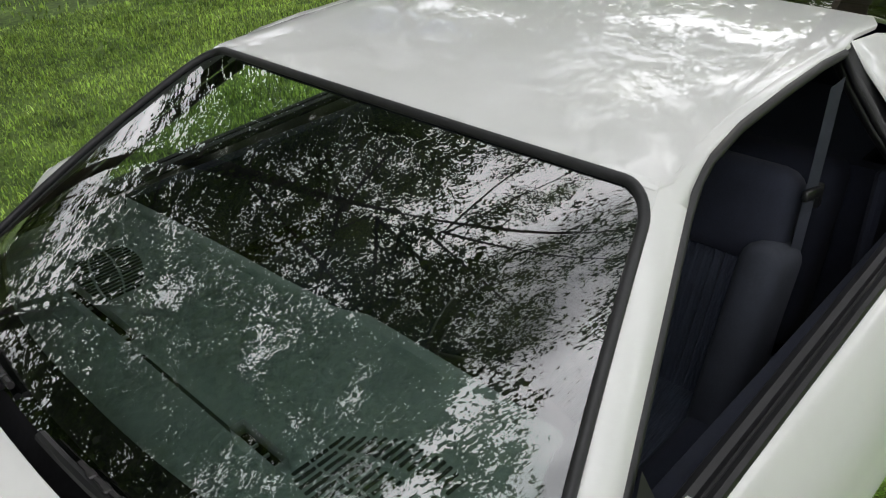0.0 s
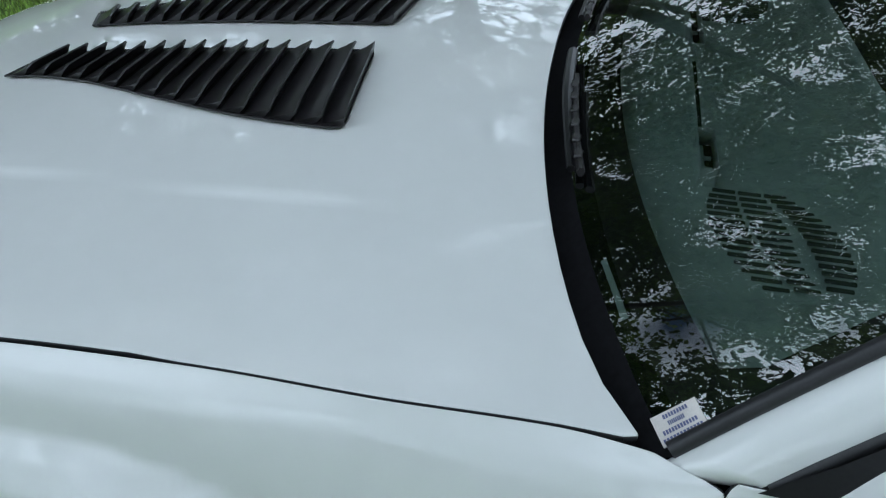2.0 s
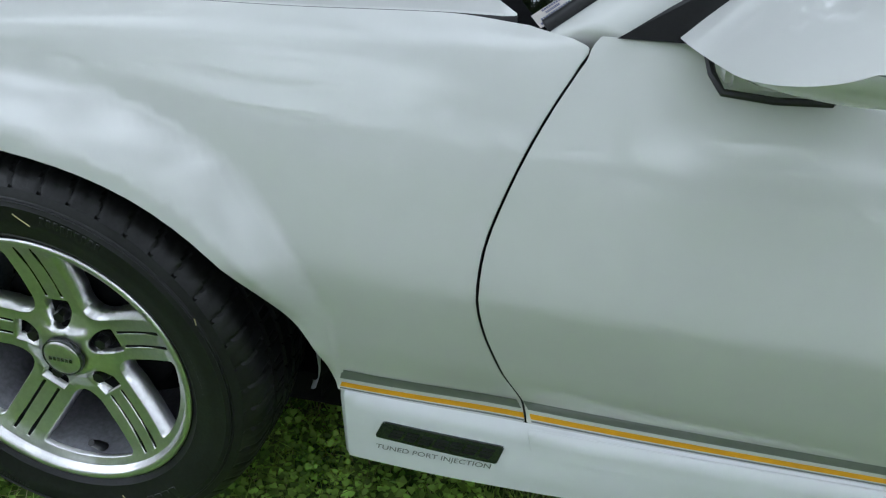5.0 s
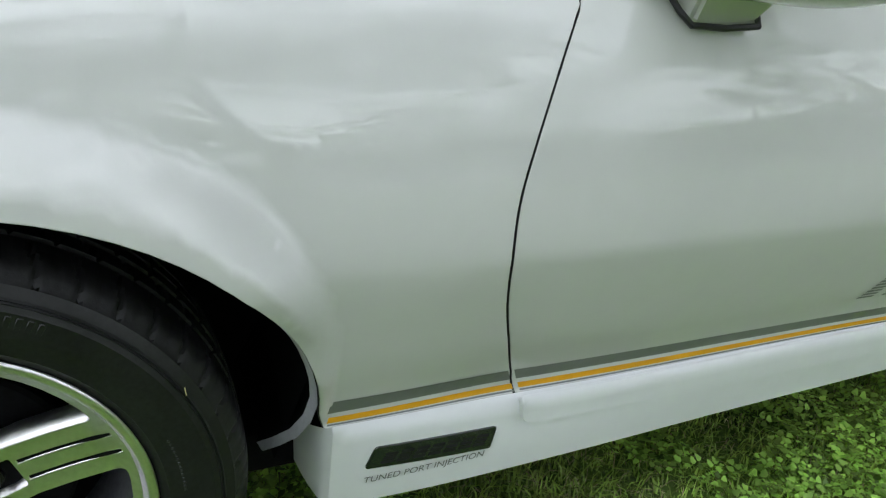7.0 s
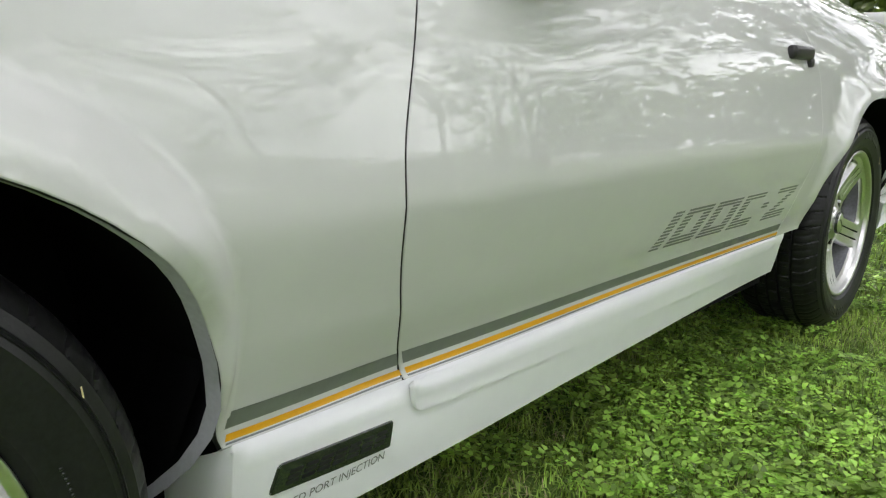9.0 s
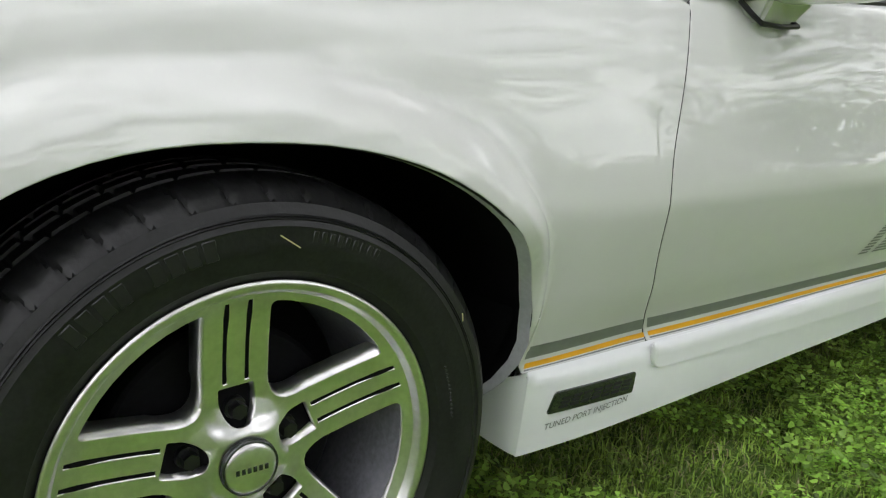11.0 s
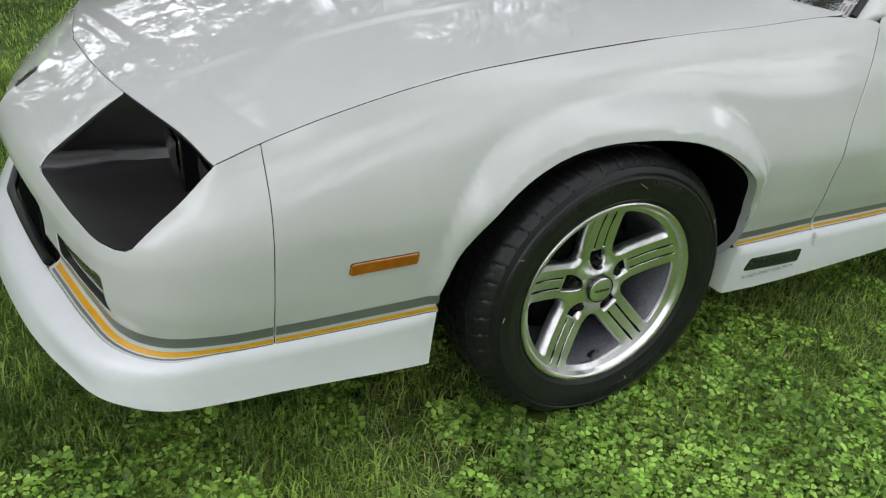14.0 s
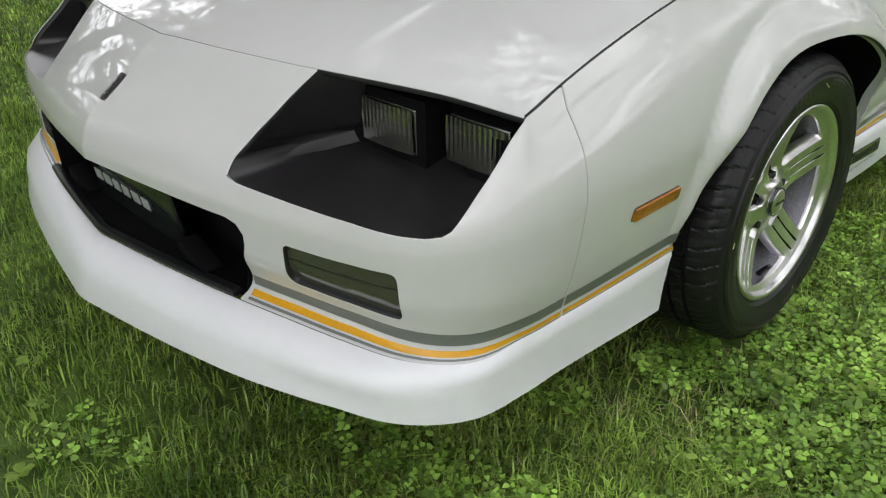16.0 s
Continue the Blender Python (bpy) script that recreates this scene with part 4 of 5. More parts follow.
def build_nose_details():
    # headlight pockets
    for sg in (1, -1):
        F = np.array([1, sg, 1.0])
        bot = [body(s, v) for s, v in dense(HL[3:11], .03, False)]
        v, n = [], len(bot)
        rows = 8
        for k in range(rows + 1):
            t = k / rows
            for p in bot:
                back = np.array([-.735, p[1] * .985 - .008, .588])
                q = p * (1 - t) + back * t
                q[2] = p[2] + (.588 - p[2]) * t ** 1.6 - .006 * math.sin(math.pi * t)
                v.append(q * F)
        f = [(j * n + i, j * n + i + 1, (j + 1) * n + i + 1, (j + 1) * n + i) for j in range(rows) for i in range(n - 1)]
        arrays("headlight_pocket", v, f if sg > 0 else [q[::-1] for q in f], SATIN, car, "satin black headlight pocket floor")
        inn = [body(s, q) for s, q in dense(HL[0:6], .02, False)]
        v, n = [], len(inn)
        for k in range(7):
            t = k / 6
            for c, p in enumerate(inn):
                back = np.array([-.735, p[1] - .075, max(p[2] - .05, .592)])
                q = p * (1 - t) + back * t
                q[2] -= .022 * min(1, 3 * t) * (c == n - 1)
                q[1] += .030 * math.sin(math.pi * t) * (.72 - p[2]) / .12
                v.append(q * F)
        f = [(j * n + i, j * n + i + 1, (j + 1) * n + i + 1, (j + 1) * n + i) for j in range(6) for i in range(n - 1)]
        arrays("pocket_wall", v, f, SATIN, car, "satin black pocket side wall")
        out = [body(s, q) for s, q in dense(HL[9:], .02, False)]
        v = [p * F for p in out] + [np.array([-.735, p[1] + .02, p[2] - .012]) * F for p in out]
        n = len(out)
        f = [(i, i + 1, n + i + 1, n + i) for i in range(n - 1)]
        arrays("pocket_wall", v, f, SATIN, car)
        bm = bmesh.new()
        box(bm, (-.735, -sg * .58, .600), (.02, .42, .15))
        part("pocket_back", bm, DARK, car)
        for yc, xl in ((.515, -.800), (.685, -.772)):
            bm = bmesh.new()
            box(bm, (xl + .03, -sg * yc, .626), (.06, .134, .080), None, .008, 2)
            lamp = part("headlight", bm, DARK, car, "rectangular sealed-beam headlight in black bezel")
            bm = bmesh.new()
            box(bm, (xl + .004, -sg * yc, .626), (.012, .130, .076), None, .004, 2)
            part("reflector", bm, MIRROR_G, lamp, "silvered lamp reflector")
            # glass with upright flutes over the upper part
            v, nn = [], 49
            for k in range(nn):
                y = -sg * (yc - .062 + .124 * k / (nn - 1))
                for q in range(5):
                    z = .626 + .036 * (q / 2 - 1)
                    flute = .0013 * math.cos(k * math.pi / 2) if q in (2, 3) else 0
                    v.append((xl - .006 - .004 * math.sin(math.pi * k / (nn - 1)) - flute, y, z))
            f = [(a * 5 + b, a * 5 + b + 1, a * 5 + b + 6, a * 5 + b + 5) for a in range(nn - 1) for b in range(4)]
            lens = arrays("headlight_lens", v, f, LAMP, lamp, "ribbed clear glass lens")
            bm = bmesh.new()
            tube(bm, [(xl - .005, -sg * (yc - .03), .610), (xl - .005, -sg * (yc + .03), .610)], .004, 8)
            part("bulb_shield", bm, SATIN, lens)
    # fog lamps
    for k, fg in enumerate(FOGS):
        panel("fog_lamp", fg, lift(-.011), FOGLENS, car, "smoked rectangular fog lamp lens", thick=.01, step=.03)
        ring = [np.array(body(np.array(s), np.array(v))) for s, v in fg]
        inn = [np.array(lift(-.02)(np.array(s), np.array(v))) for s, v in fg]
        n = len(fg)
        arrays("lamp_recess", ring + inn, [(i, (i + 1) % n, n + (i + 1) % n, n + i) for i in range(n)], PAINT, car)
        cs = np.mean(np.array(fg), 0)
        ww = max(p[0] for p in fg) - min(p[0] for p in fg)
        for dv, hh in ((.008, .0012),):
            o = [(cs[0] - ww * .46, cs[1] + dv), (cs[0] + ww * .46, cs[1] + dv), (cs[0] + ww * .46, cs[1] + dv + hh), (cs[0] - ww * .46, cs[1] + dv + hh)]
            panel("lens_rib", o, lift(-.0098), SATIN, car, "", thick=.001, step=.1)
    # grille recess: floor, roof, cheeks and back behind the opening
    v, rows = [], 24
    line = np.linspace(GS + .03, 2 * S_MID - GS - .03, rows)
    for s in line:
        q = min(max(s, 2 * S_MID - GS + .006), GS - .006)
        lo, hi = body(np.array(q), np.array(.150)) + np.array([.012, 0, 0]), body(np.array(s), np.array(GV + .004)) + np.array([.012, 0, 0])
        v += [tuple(lo), (-.955, lo[1], .345), (-.955, hi[1], .525), tuple(hi)]
    f = [(i * 4 + j, i * 4 + j + 1, i * 4 + j + 5, i * 4 + j + 4) for i in range(rows - 1) for j in range(3)]
    f += [(0, 1, 2, 3), (rows * 4 - 4, rows * 4 - 3, rows * 4 - 2, rows * 4 - 1)]
    arrays("grille_recess", v, f, DARK, car, "black grille opening", smooth=False)
    tilt = Matrix.Rotation(radians(-8), 3, "Y")
    bm = bmesh.new()
    box(bm, (-1.034, 0, .424), (.012, .365, .138), tilt, .006, 2)
    plate = part("grille_plate", bm, BADGE, car, "dark plastic plate in the grille")
    for k in range(6):
        bm = bmesh.new()
        box(bm, (-1.0415, .150 - k * .043, .418), (.003, .030, .024), tilt, .0012, 1)
        part("name_bar", bm, PALE, plate, "pale raised name bar")
    # black lip along the grille's foot
    bm = bmesh.new()
    pts = [tuple(body(np.array(s), np.array(.146)) + np.array([.006, 0, .007])) for s in np.linspace(GS - .012, 2 * S_MID - GS + .012, 40)]
    tube(bm, pts, .011, 8, True, .7)
    part("grille_lip", bm, BLACK, car, "glossy black grille lip")
    for y in (-.25, .25):
        bm = bmesh.new()
        box(bm, (-1.035, y, .372), (.04, .10, .026), Matrix.Rotation(radians(20), 3, "X"), .006, 2)
        part("grille_bracket", bm, DARK, car)
    # emblem on the nose
    ec = v_at(S_MID, .631)[0]
    e = [(S_MID - .010, ec - .027), (S_MID + .010, ec - .027), (S_MID + .010, ec + .027), (S_MID - .010, ec + .027)]
    em = panel("emblem", rounded(e, .003), lift(.004), SATIN, car, "small dark nose emblem with a pale bar", thick=.004, step=.01)[0]
    e = [(S_MID - .0045, ec - .017), (S_MID + .0045, ec - .017), (S_MID + .0045, ec + .017), (S_MID - .0045, ec + .017)]
    panel("emblem_bar", e, lift(.0052), LAMP, em, "pale bar", thick=.001, step=.02)


build_nose_details()


# ---- hood louvres, cowl, wipers ----
def build_louvres():
    for sg in (1, -1):
        FO, FI, RI, RO = (-.500, .158), (-.462, .072), (.172, .062), (.197, .320)
        outer = spline([0, .13, .243, .484, .696, .866, 1], [.158, .169, .188, .245, .289, .311, .320])
        curve_o = lambda t: float(outer(t))
        base = [(FO[0] + (RO[0] - FO[0]) * t, curve_o(t)) for t in np.linspace(0, 1, 14)] + [(RI[0] + (FI[0] - RI[0]) * t, RI[1] + (FI[1] - RI[1]) * t) for t in np.linspace(0, 1, 10)]
        base = rounded(base, [.0] + [0] * 12 + [.03] + [.02] + [0] * 8 + [.0])
        base = [(x, -sg * w) for x, w in base]

        def up(x, y):
            p = hood_surf(x, y)
            p[..., 2] += .0035
            return p
        frame_ob = panel("louvre_panel", base, up, SATIN, car, "black slatted hood louvre panel", thick=.004, step=.06, flip=True)[0]
        n = 16
        for k in range(n):
            t0, t1 = (k + .10) / n, (k + 1.12) / n
            bm = bmesh.new()
            secs = []
            for q in np.linspace(.035, .995, 7):
                pr = []
                for t, h in ((t0, .002), (t0 + (t1 - t0) * .5, .011), (t1, .0215), (t1 + .004, .0195), (t1 - .012, .002)):
                    t = min(t, 1.0)
                    ox, oy = FO[0] + (RO[0] - FO[0]) * t, curve_o(t)
                    ix, iy = FI[0] + (RI[0] - FI[0]) * t, FI[1] + (RI[1] - FI[1]) * t
                    x, w = ox + (ix - ox) * q, oy + (iy - oy) * q
                    ends = min(1, q / .10 + .35)
                    pr.append(bm.verts.new((x, -sg * w, float(hood_z(x, w)) + .003 + h * ends)))
                secs.append(pr)
            for a, b in zip(secs, secs[1:]):
                for j in range(5):
                    bm.faces.new((a[j], a[(j + 1) % 5], b[(j + 1) % 5], b[j]))
            bm.faces.new(secs[0][::-1])
            bm.faces.new(secs[-1])
            bmesh.ops.recalc_face_normals(bm, faces=bm.faces[:])
            part("slat", bm, SATIN, frame_ob)


build_louvres()


def build_cowl():
    ys = np.linspace(-.775, .775, 40)
    v = []
    for y in ys:
        x0 = hood_rear_x(y) - .02
        z0 = float(hood_z(x0, y)) - .030
        u = y / .764
        g = screen(np.array(min(max(u, -1), 1)), np.array(.01))
        v += [(x0, y, z0), (hood_rear_x(y) + .016, y, z0 - .004), (float(g[0]) - .006, y, float(g[2]) - .004), (float(g[0]) + .03, y, float(g[2]) + .002)]
    f = [(i * 4 + j, i * 4 + j + 1, i * 4 + j + 5, i * 4 + j + 4) for i in range(len(ys) - 1) for j in range(3)]
    arrays("cowl", v, [q[::-1] for q in f], DARK, car, "black plastic cowl panel")
    for ya, yb in ((-.02, -.37), (.52, .14)):
        bm = bmesh.new()
        def on(y, dz, dx=0):
            g = screen(np.array(y / .764), np.array(.012))
            return (float(g[0]) + dx, y, float(g[2]) + dz)
        pts = [on(ya + (yb - ya) * t, .012 + .006 * math.sin(math.pi * t), -.012) for t in np.linspace(0, 1, 10)]
        tube(bm, pts, [.009] * 5 + [.008, .007, .006, .006, .006], 8)
        arm = part("wiper", bm, BLACK, car, "black windscreen wiper arm")
        bm = bmesh.new()
        pts = [on(ya + (yb - ya) * t, .018, -.001) for t in np.linspace(.30, 1.04, 12)]
        tube(bm, pts, .0058, 6, True, 1.4)
        for t in np.linspace(.4, .95, 6):
            box(bm, on(ya + (yb - ya) * t, .024, -.002), (.012, .02, .007), None, .002, 1)
        part("wiper_blade", bm, SATIN, arm, "wiper blade with holed bridge")


build_cowl()


def build_antenna():
    bm = bmesh.new()
    tube(bm, [(.49, .800, .860), (.49, .800, .874), (.49, .800, .884), (.49, .800, .892)], [.017, .016, .010, .005], 12)
    base = part("antenna_base", bm, BLACK, car, "black antenna base on the wing")
    bm = bmesh.new()
    tube(bm, [(.49, .800, .885), (.487, .801, 1.2), (.482, .803, 1.62)], [.0028, .0024, .0016], 8)
    part("antenna_mast", bm, SATIN, base, "thin whip mast")


build_antenna()


# ---- mirrors, side window frames, cabin ----
def build_mirrors():
    for sg in (1, -1):
        # housing: a wedge, its tip at the door's corner, tall and blunt at the rear, rounded at the outer end
        v, ns, npt = [], 22, 34
        for a in range(ns):
            k = 1 - (1 - a / (ns - 1)) ** 1.6
            w = .782 + .238 * k
            lead, trail = .800 + .075 * k ** 1.4, .985 + .022 * k
            zl, zt, zb = .876 + .014 * k, .978 - .014 * k, .878 + .006 * k
            end = math.sqrt(max(1 - (max(k - .62, 0) / .381) ** 2, 0))
            cx, cz = trail * .6 + lead * .4, (zt + zb) / 2
            for b in range(npt):
                t = b / npt
                if t < .44:
                    q = t / .44
                    x, z = lead + (trail - lead) * q, zl + (zt - zl) * (1 - (1 - q) ** 1.7) - .010 * max(q - .86, 0) / .14
                elif t < .60:
                    q = (t - .44) / .16
                    x, z = trail + .010 * math.sin(math.pi * q), zt - .010 + (zb + .010 - zt) * q
                else:
                    q = (t - .60) / .40
                    x, z = trail + (lead - trail) * q, zb + (zl - zb) * q - .010 * math.sin(math.pi * q) ** .6
                v.append((cx + (x - cx) * (.35 + .65 * end), -sg * w, cz + (z - cz) * end) if sg > 0 else (cx + (x - cx) * (.35 + .65 * end), .782 + (w - .782) * .8, .870 + (cz + (z - cz) * end - .870) * .72))
        f = [(a * npt + b, a * npt + (b + 1) % npt, (a + 1) * npt + (b + 1) % npt, (a + 1) * npt + b) for a in range(ns - 1) for b in range(npt)]
        f += [tuple(range(npt - 1, -1, -1))]
        mr = sharp(arrays("door_mirror", v, f if sg > 0 else [q[::-1] for q in f], PAINT, car, "white wedge-shaped door mirror housing"), 38)
        bm = bmesh.new()
        lo = [(.842, .795, .846), (.853, .836, .838), (.950, .836, .841), (.965, .795, .852)]
        hi = [(.822, .795, .888), (.845, .870, .900), (.985, .870, .900), (.995, .795, .892)]
        a = [bm.verts.new((x, -sg * y, z)) for x, y, z in lo]
        b = [bm.verts.new((x, -sg * y, z)) for x, y, z in hi]
        for i in range(4):
            bm.faces.new((a[i], a[(i + 1) % 4], b[(i + 1) % 4], b[i]))
        bm.faces.new(a[::-1])
        bm.faces.new(b)
        bmesh.ops.recalc_face_normals(bm, faces=bm.faces[:])
        bmesh.ops.bevel(bm, geom=bm.edges[:], offset=.006, segments=2, affect="EDGES")
        part("mirror_foot", bm, PAINT, mr, "white mirror foot")
        bm = bmesh.new()
        tube(bm, [(.830, -sg * .812, .872), (.838, -sg * .830, .852), (.850, -sg * .842, .838), (.900, -sg * .844, .836), (.952, -sg * .842, .839), (.966, -sg * .822, .848)], .0042, 8)
        part("mirror_gasket", bm, SEAL_GAP_SHADE, mr, "black rubber mirror gasket")
        # black sail panel at the foot of the pillar
        bm = bmesh.new()
        vs = [bm.verts.new((x, -sg * y, z)) for x, y, z in ((.742, .806, .870), (.830, .811, .874), (.960, .806, .884), (.955, .735, 1.000), (.90, .757, .966), (.80, .792, .906))]
        bm.faces.new(vs)
        bmesh.ops.solidify(bm, geom=bm.faces[:], thickness=.012)
        bmesh.ops.recalc_face_normals(bm, faces=bm.faces[:])
        part("sail_panel", bm, BLACK, car, "black triangular panel at the window corner")


build_mirrors()


def build_frames():
    for sg in (1, -1):
        # window opening: seals along pillar, roof rail, rear pillar and sill
        def pb(t):
            x, w, z = pillar_line(t)
            return Vector((x, -sg * w, z))
        top = [pb(t) for t in np.linspace(.01, .98, 14)]
        rail = [Vector((x, -sg * w, z)) for x, w, z in RAIL]
        post = [Vector((x, -sg * w, z)) for x, w, z in ((1.945, .59, 1.17), (1.95, .65, 1.09), (1.955, .715, 1.02), (1.96, .790, .93))]
        bm = bmesh.new()
        tube(bm, [p + Vector((.004, sg * .004, -.006)) for p in top + rail + post], [.0095] + [.0105] * (len(top + rail + post) - 1), 16)
        part("window_seal", bm, SEAL_GAP_SHADE, car, "black rubber window seal")
        bm = bmesh.new()
        off = Vector((.022, sg * .022, -.020))
        tube(bm, [p + off for p in top + rail + post], .013, 16)
        part("inner_window_seal", bm, BLACK, car)
        # sill: two rubber strips with a slot between
        for w, dz, r in ((.787, .006, .011), (.757, .004, .014), (.772, -.004, .010)):
            bm = bmesh.new()
            tube(bm, [(x, -sg * (w - .008 * ((x - .9) / 1.0)), float(belt_z(x)) + dz) for x in np.linspace(.80, 1.96, 14)], r, 8)
            part("sill_seal", bm, SEAL_GAP_SHADE, car, "black rubber window sill strip")
        bm = bmesh.new()
        box(bm, (1.38, -sg * .728, .74), (1.2, .05, .27), None, .015, 2)
        part("door_trim_panel", bm, CLOTH_D, car, "dark navy inner door panel")
        # dark rear post
        bm = bmesh.new()
        q = [(1.935, .546, 1.225), (1.955, .770, .926), (2.03, .770, .926), (2.0, .546, 1.225)]
        vs = [bm.verts.new((x, -sg * w, z)) for x, w, z in q]
        bm.faces.new(vs)
        bmesh.ops.solidify(bm, geom=bm.faces[:], thickness=.05)
        bmesh.ops.recalc_face_normals(bm, faces=bm.faces[:])
        part("rear_post", bm, BLACK, car, "black rear window post", smooth=False)
        # rail between pillar head and roof
        v, n = [], 0
        line = [pb(.985), pb(1.02)] + rail + [Vector((2.02, -sg * .546, 1.214))]
        for p in line:
            r = roof(np.array(max(p.x, 1.215)), np.array(-sg * (abs(p.y) - .026)))
            if p.x < 1.28:
                r = screen(np.array(-1.012), np.array((p.x - .745) / .53)) * np.array([1, sg, 1])
            m = Vector(r) * .5 + p * .5 + Vector((0, -sg * .005, .006)) * (.45 if p.x < 1.28 else 1)
            v += [tuple(r + np.array([0, 0, .001])), tuple(m), tuple(p), tuple(p + Vector((0, sg * .02, -.012)))]
        f = [(i * 4 + j, i * 4 + j + 1, i * 4 + j + 5, i * 4 + j + 4) for i in range(len(line) - 1) for j in range(3)]
        arrays("roof_rail", v, f if sg < 0 else [q[::-1] for q in f], PAINT, car, "white roof edge over the door window")
        # sail quarter behind the door window
        def c_p(a, b):
            a, b = np.broadcast_arrays(np.asarray(a, float), np.asarray(b, float))
            lo = body(1.985 + 1.5 * a, np.full(a.shape, .607))
            hx = 1.995 + 1.45 * a
            hz = np.interp(a, [0, .08, .2, .35, .55, .8, 1], [1.226, 1.217, 1.175, 1.09, 1.015, .972, .952])
            hi = np.stack([hx, -(.546 + .134 * a), hz], -1)
            bb = b[..., None]
            p = lo * (1 - bb) + hi * bb + np.stack([0 * a, -.02 * np.sin(np.pi * b), 0 * a], -1)
            p[..., 1] *= sg
            return p
        o = [(a, 0.0) for a in np.linspace(0, 1, 14)] + [(a, 1.0) for a in np.linspace(1, 0, 20)]
        panel("sail_quarter", o, c_p, PAINT, car, "white rear roof pillar", step=.06, thick=.01, flip=(sg < 0))
    v = []
    for t in np.linspace(0, 1, 14):
        x = 2.25 + 1.17 * t
        z = np.interp(t, [0, .1, .3, .6, 1], [1.19, 1.145, 1.06, 1.0, .965])
        for y in np.linspace(-.62, .62, 9):
            v.append((x, y, z + .03 * (1 - (y / .62) ** 2)))
    f = [(i * 9 + j, i * 9 + j + 1, i * 9 + j + 10, i * 9 + j + 9) for i in range(13) for j in range(8)]
    arrays("hatch_glass", v, [q[::-1] for q in f], GLASS_D, car, "dark tinted hatch glass")


build_frames()


def cushion(bm, c, size, rot=None, bev=.04):
    return box(bm, c, size, rot, bev, 4)


def build_cabin():
    # floor tub
    bm = bmesh.new()
    box(bm, (1.40, 0, .33), (1.7, 1.44, .03))
    box(bm, (2.22, 0, .60), (.04, 1.44, .56))
    box(bm, (1.50, 0, 1.190), (.5, 1.0, .012))
    box(bm, (2.85, 0, .60), (1.25, 1.40, .03))
    box(bm, (3.44, 0, .76), (.03, 1.30, .34))
    for sg in (1, -1):
        box(bm, (2.62, sg * .655, .78), (1.2, .03, .36), None, .01, 1)
    part("cabin_tub", bm, CLOTH_D, car, "dark cabin floor and lining", smooth=False)
    # dash top with slots
    def dash(x, y):
        x, y = np.broadcast_arrays(np.asarray(x, float), np.asarray(y, float))
        z = .885 - .02 * (np.abs(y) / .7) ** 2 - .05 * np.clip((.66 - x) / .12, 0, 1) ** 2 - .03 * np.clip((x - .94) / .08, 0, 1) ** 2
        z = z + .012 * smooth01((x - .80) / .06) * smooth01((-y - .08) / .06)
        return np.stack([x, y, z], -1)
    o = [(.585 + .13 * (abs(y) / .7) ** 2.2, y) for y in np.linspace(-.70, .70, 24)] + [(.98, .70), (1.0, .1), (1.01, .02), (1.04, -.10), (1.04, -.55), (.98, -.70)]
    slots = [[(.703, ya), (.731, ya), (.731, yb), (.703, yb)] for ya, yb in ((-.312, -.196), (.112, .402))]
    holes = [rounded(h[::-1], .006) for h in slots]
    top = panel("dashboard", o, dash, DASHM, car, "grey vinyl dashboard top", holes=holes, step=.05, thick=.03, flip=True)[0]
    on_dash = lambda x, y: float(dash(np.array(x), np.array(y))[2])
    bm = bmesh.new()
    box(bm, (.70, -.06, .845), (.10, 1.2, .02))
    part("defroster_duct", bm, DARK, top)
    for ya, yb in ((-.312, -.196), (.112, .402)):
        yc = (ya + yb) / 2
        bm = bmesh.new()
        box(bm, (.716, yc, on_dash(.716, yc) - .004), (.005, yb - ya, .008), None, .001, 1)
        for k in range(1, 4):
            y = ya + (yb - ya) * k / 4
            box(bm, (.717, y, on_dash(.717, y) - .006), (.026, .003, .006))
        part("slot_bar", bm, DASHM, top)
    bm = bmesh.new()
    for k in range(12):
        y = -.185 + .285 * (k + .5) / 12
        box(bm, (.716, y, on_dash(.716, y) + .0004), (.006, .0242, .0012))
    part("dash_groove", bm, DASH_D, top, "shallow dark groove along the dash top")
    # speaker grilles: rows of short slots along the car
    for sg in (1, -1):
        for k in range(15):
            bm = bmesh.new()
            y = -.318 - k * .0138
            half = .066 * math.sqrt(1 - ((k - 7) / 8.6) ** 2) + .012
            xm = .775 + .0035 * k
            for j in range(3):
                x = xm + (j - 1) * half * .68
                box(bm, (x, sg * y, on_dash(x, sg * y) + .0015), (half * .60, .0052, .003))
            part("vent_slot", bm, DASH_D, top)
    bm = bmesh.new()
    box(bm, (.90, 0, .76), (.16, 1.36, .20), None, .03, 3)
    box(bm, (1.02, -.36, .79), (.06, .42, .12), Matrix.Rotation(radians(-20), 3, "Y"), .02, 3)
    part("dash_front", bm, CLOTH_D, car, "dark dashboard face and gauge hood")
    # steering wheel
    bm = bmesh.new()
    c, ax = Vector((1.16, -.36, .80)), Vector((-.80, 0, .60)).normalized()
    u = Vector((0, 1, 0))
    w = ax.cross(u)
    ring = [c + .185 * (math.cos(t) * u + math.sin(t) * w) for t in np.linspace(0, 2 * math.pi, 40)]
    tube(bm, ring, .014, 8)
    tube(bm, [c, c + Vector((-.14, 0, -.06))], [.05, .03], 12)
    for t in (.2, math.pi - .2):
        tube(bm, [c, c + .18 * (math.cos(t) * u + math.sin(t) * w)], [.03, .014], 8, True, .4)
    part("steering_wheel", bm, BLACK, car, "black steering wheel")
    # plates seen through the glass
    g = lambda u, t, d: Vector(screen(np.array(u), np.array(t))) + Vector((.6 * d, 0, -d))
    bm = bmesh.new()
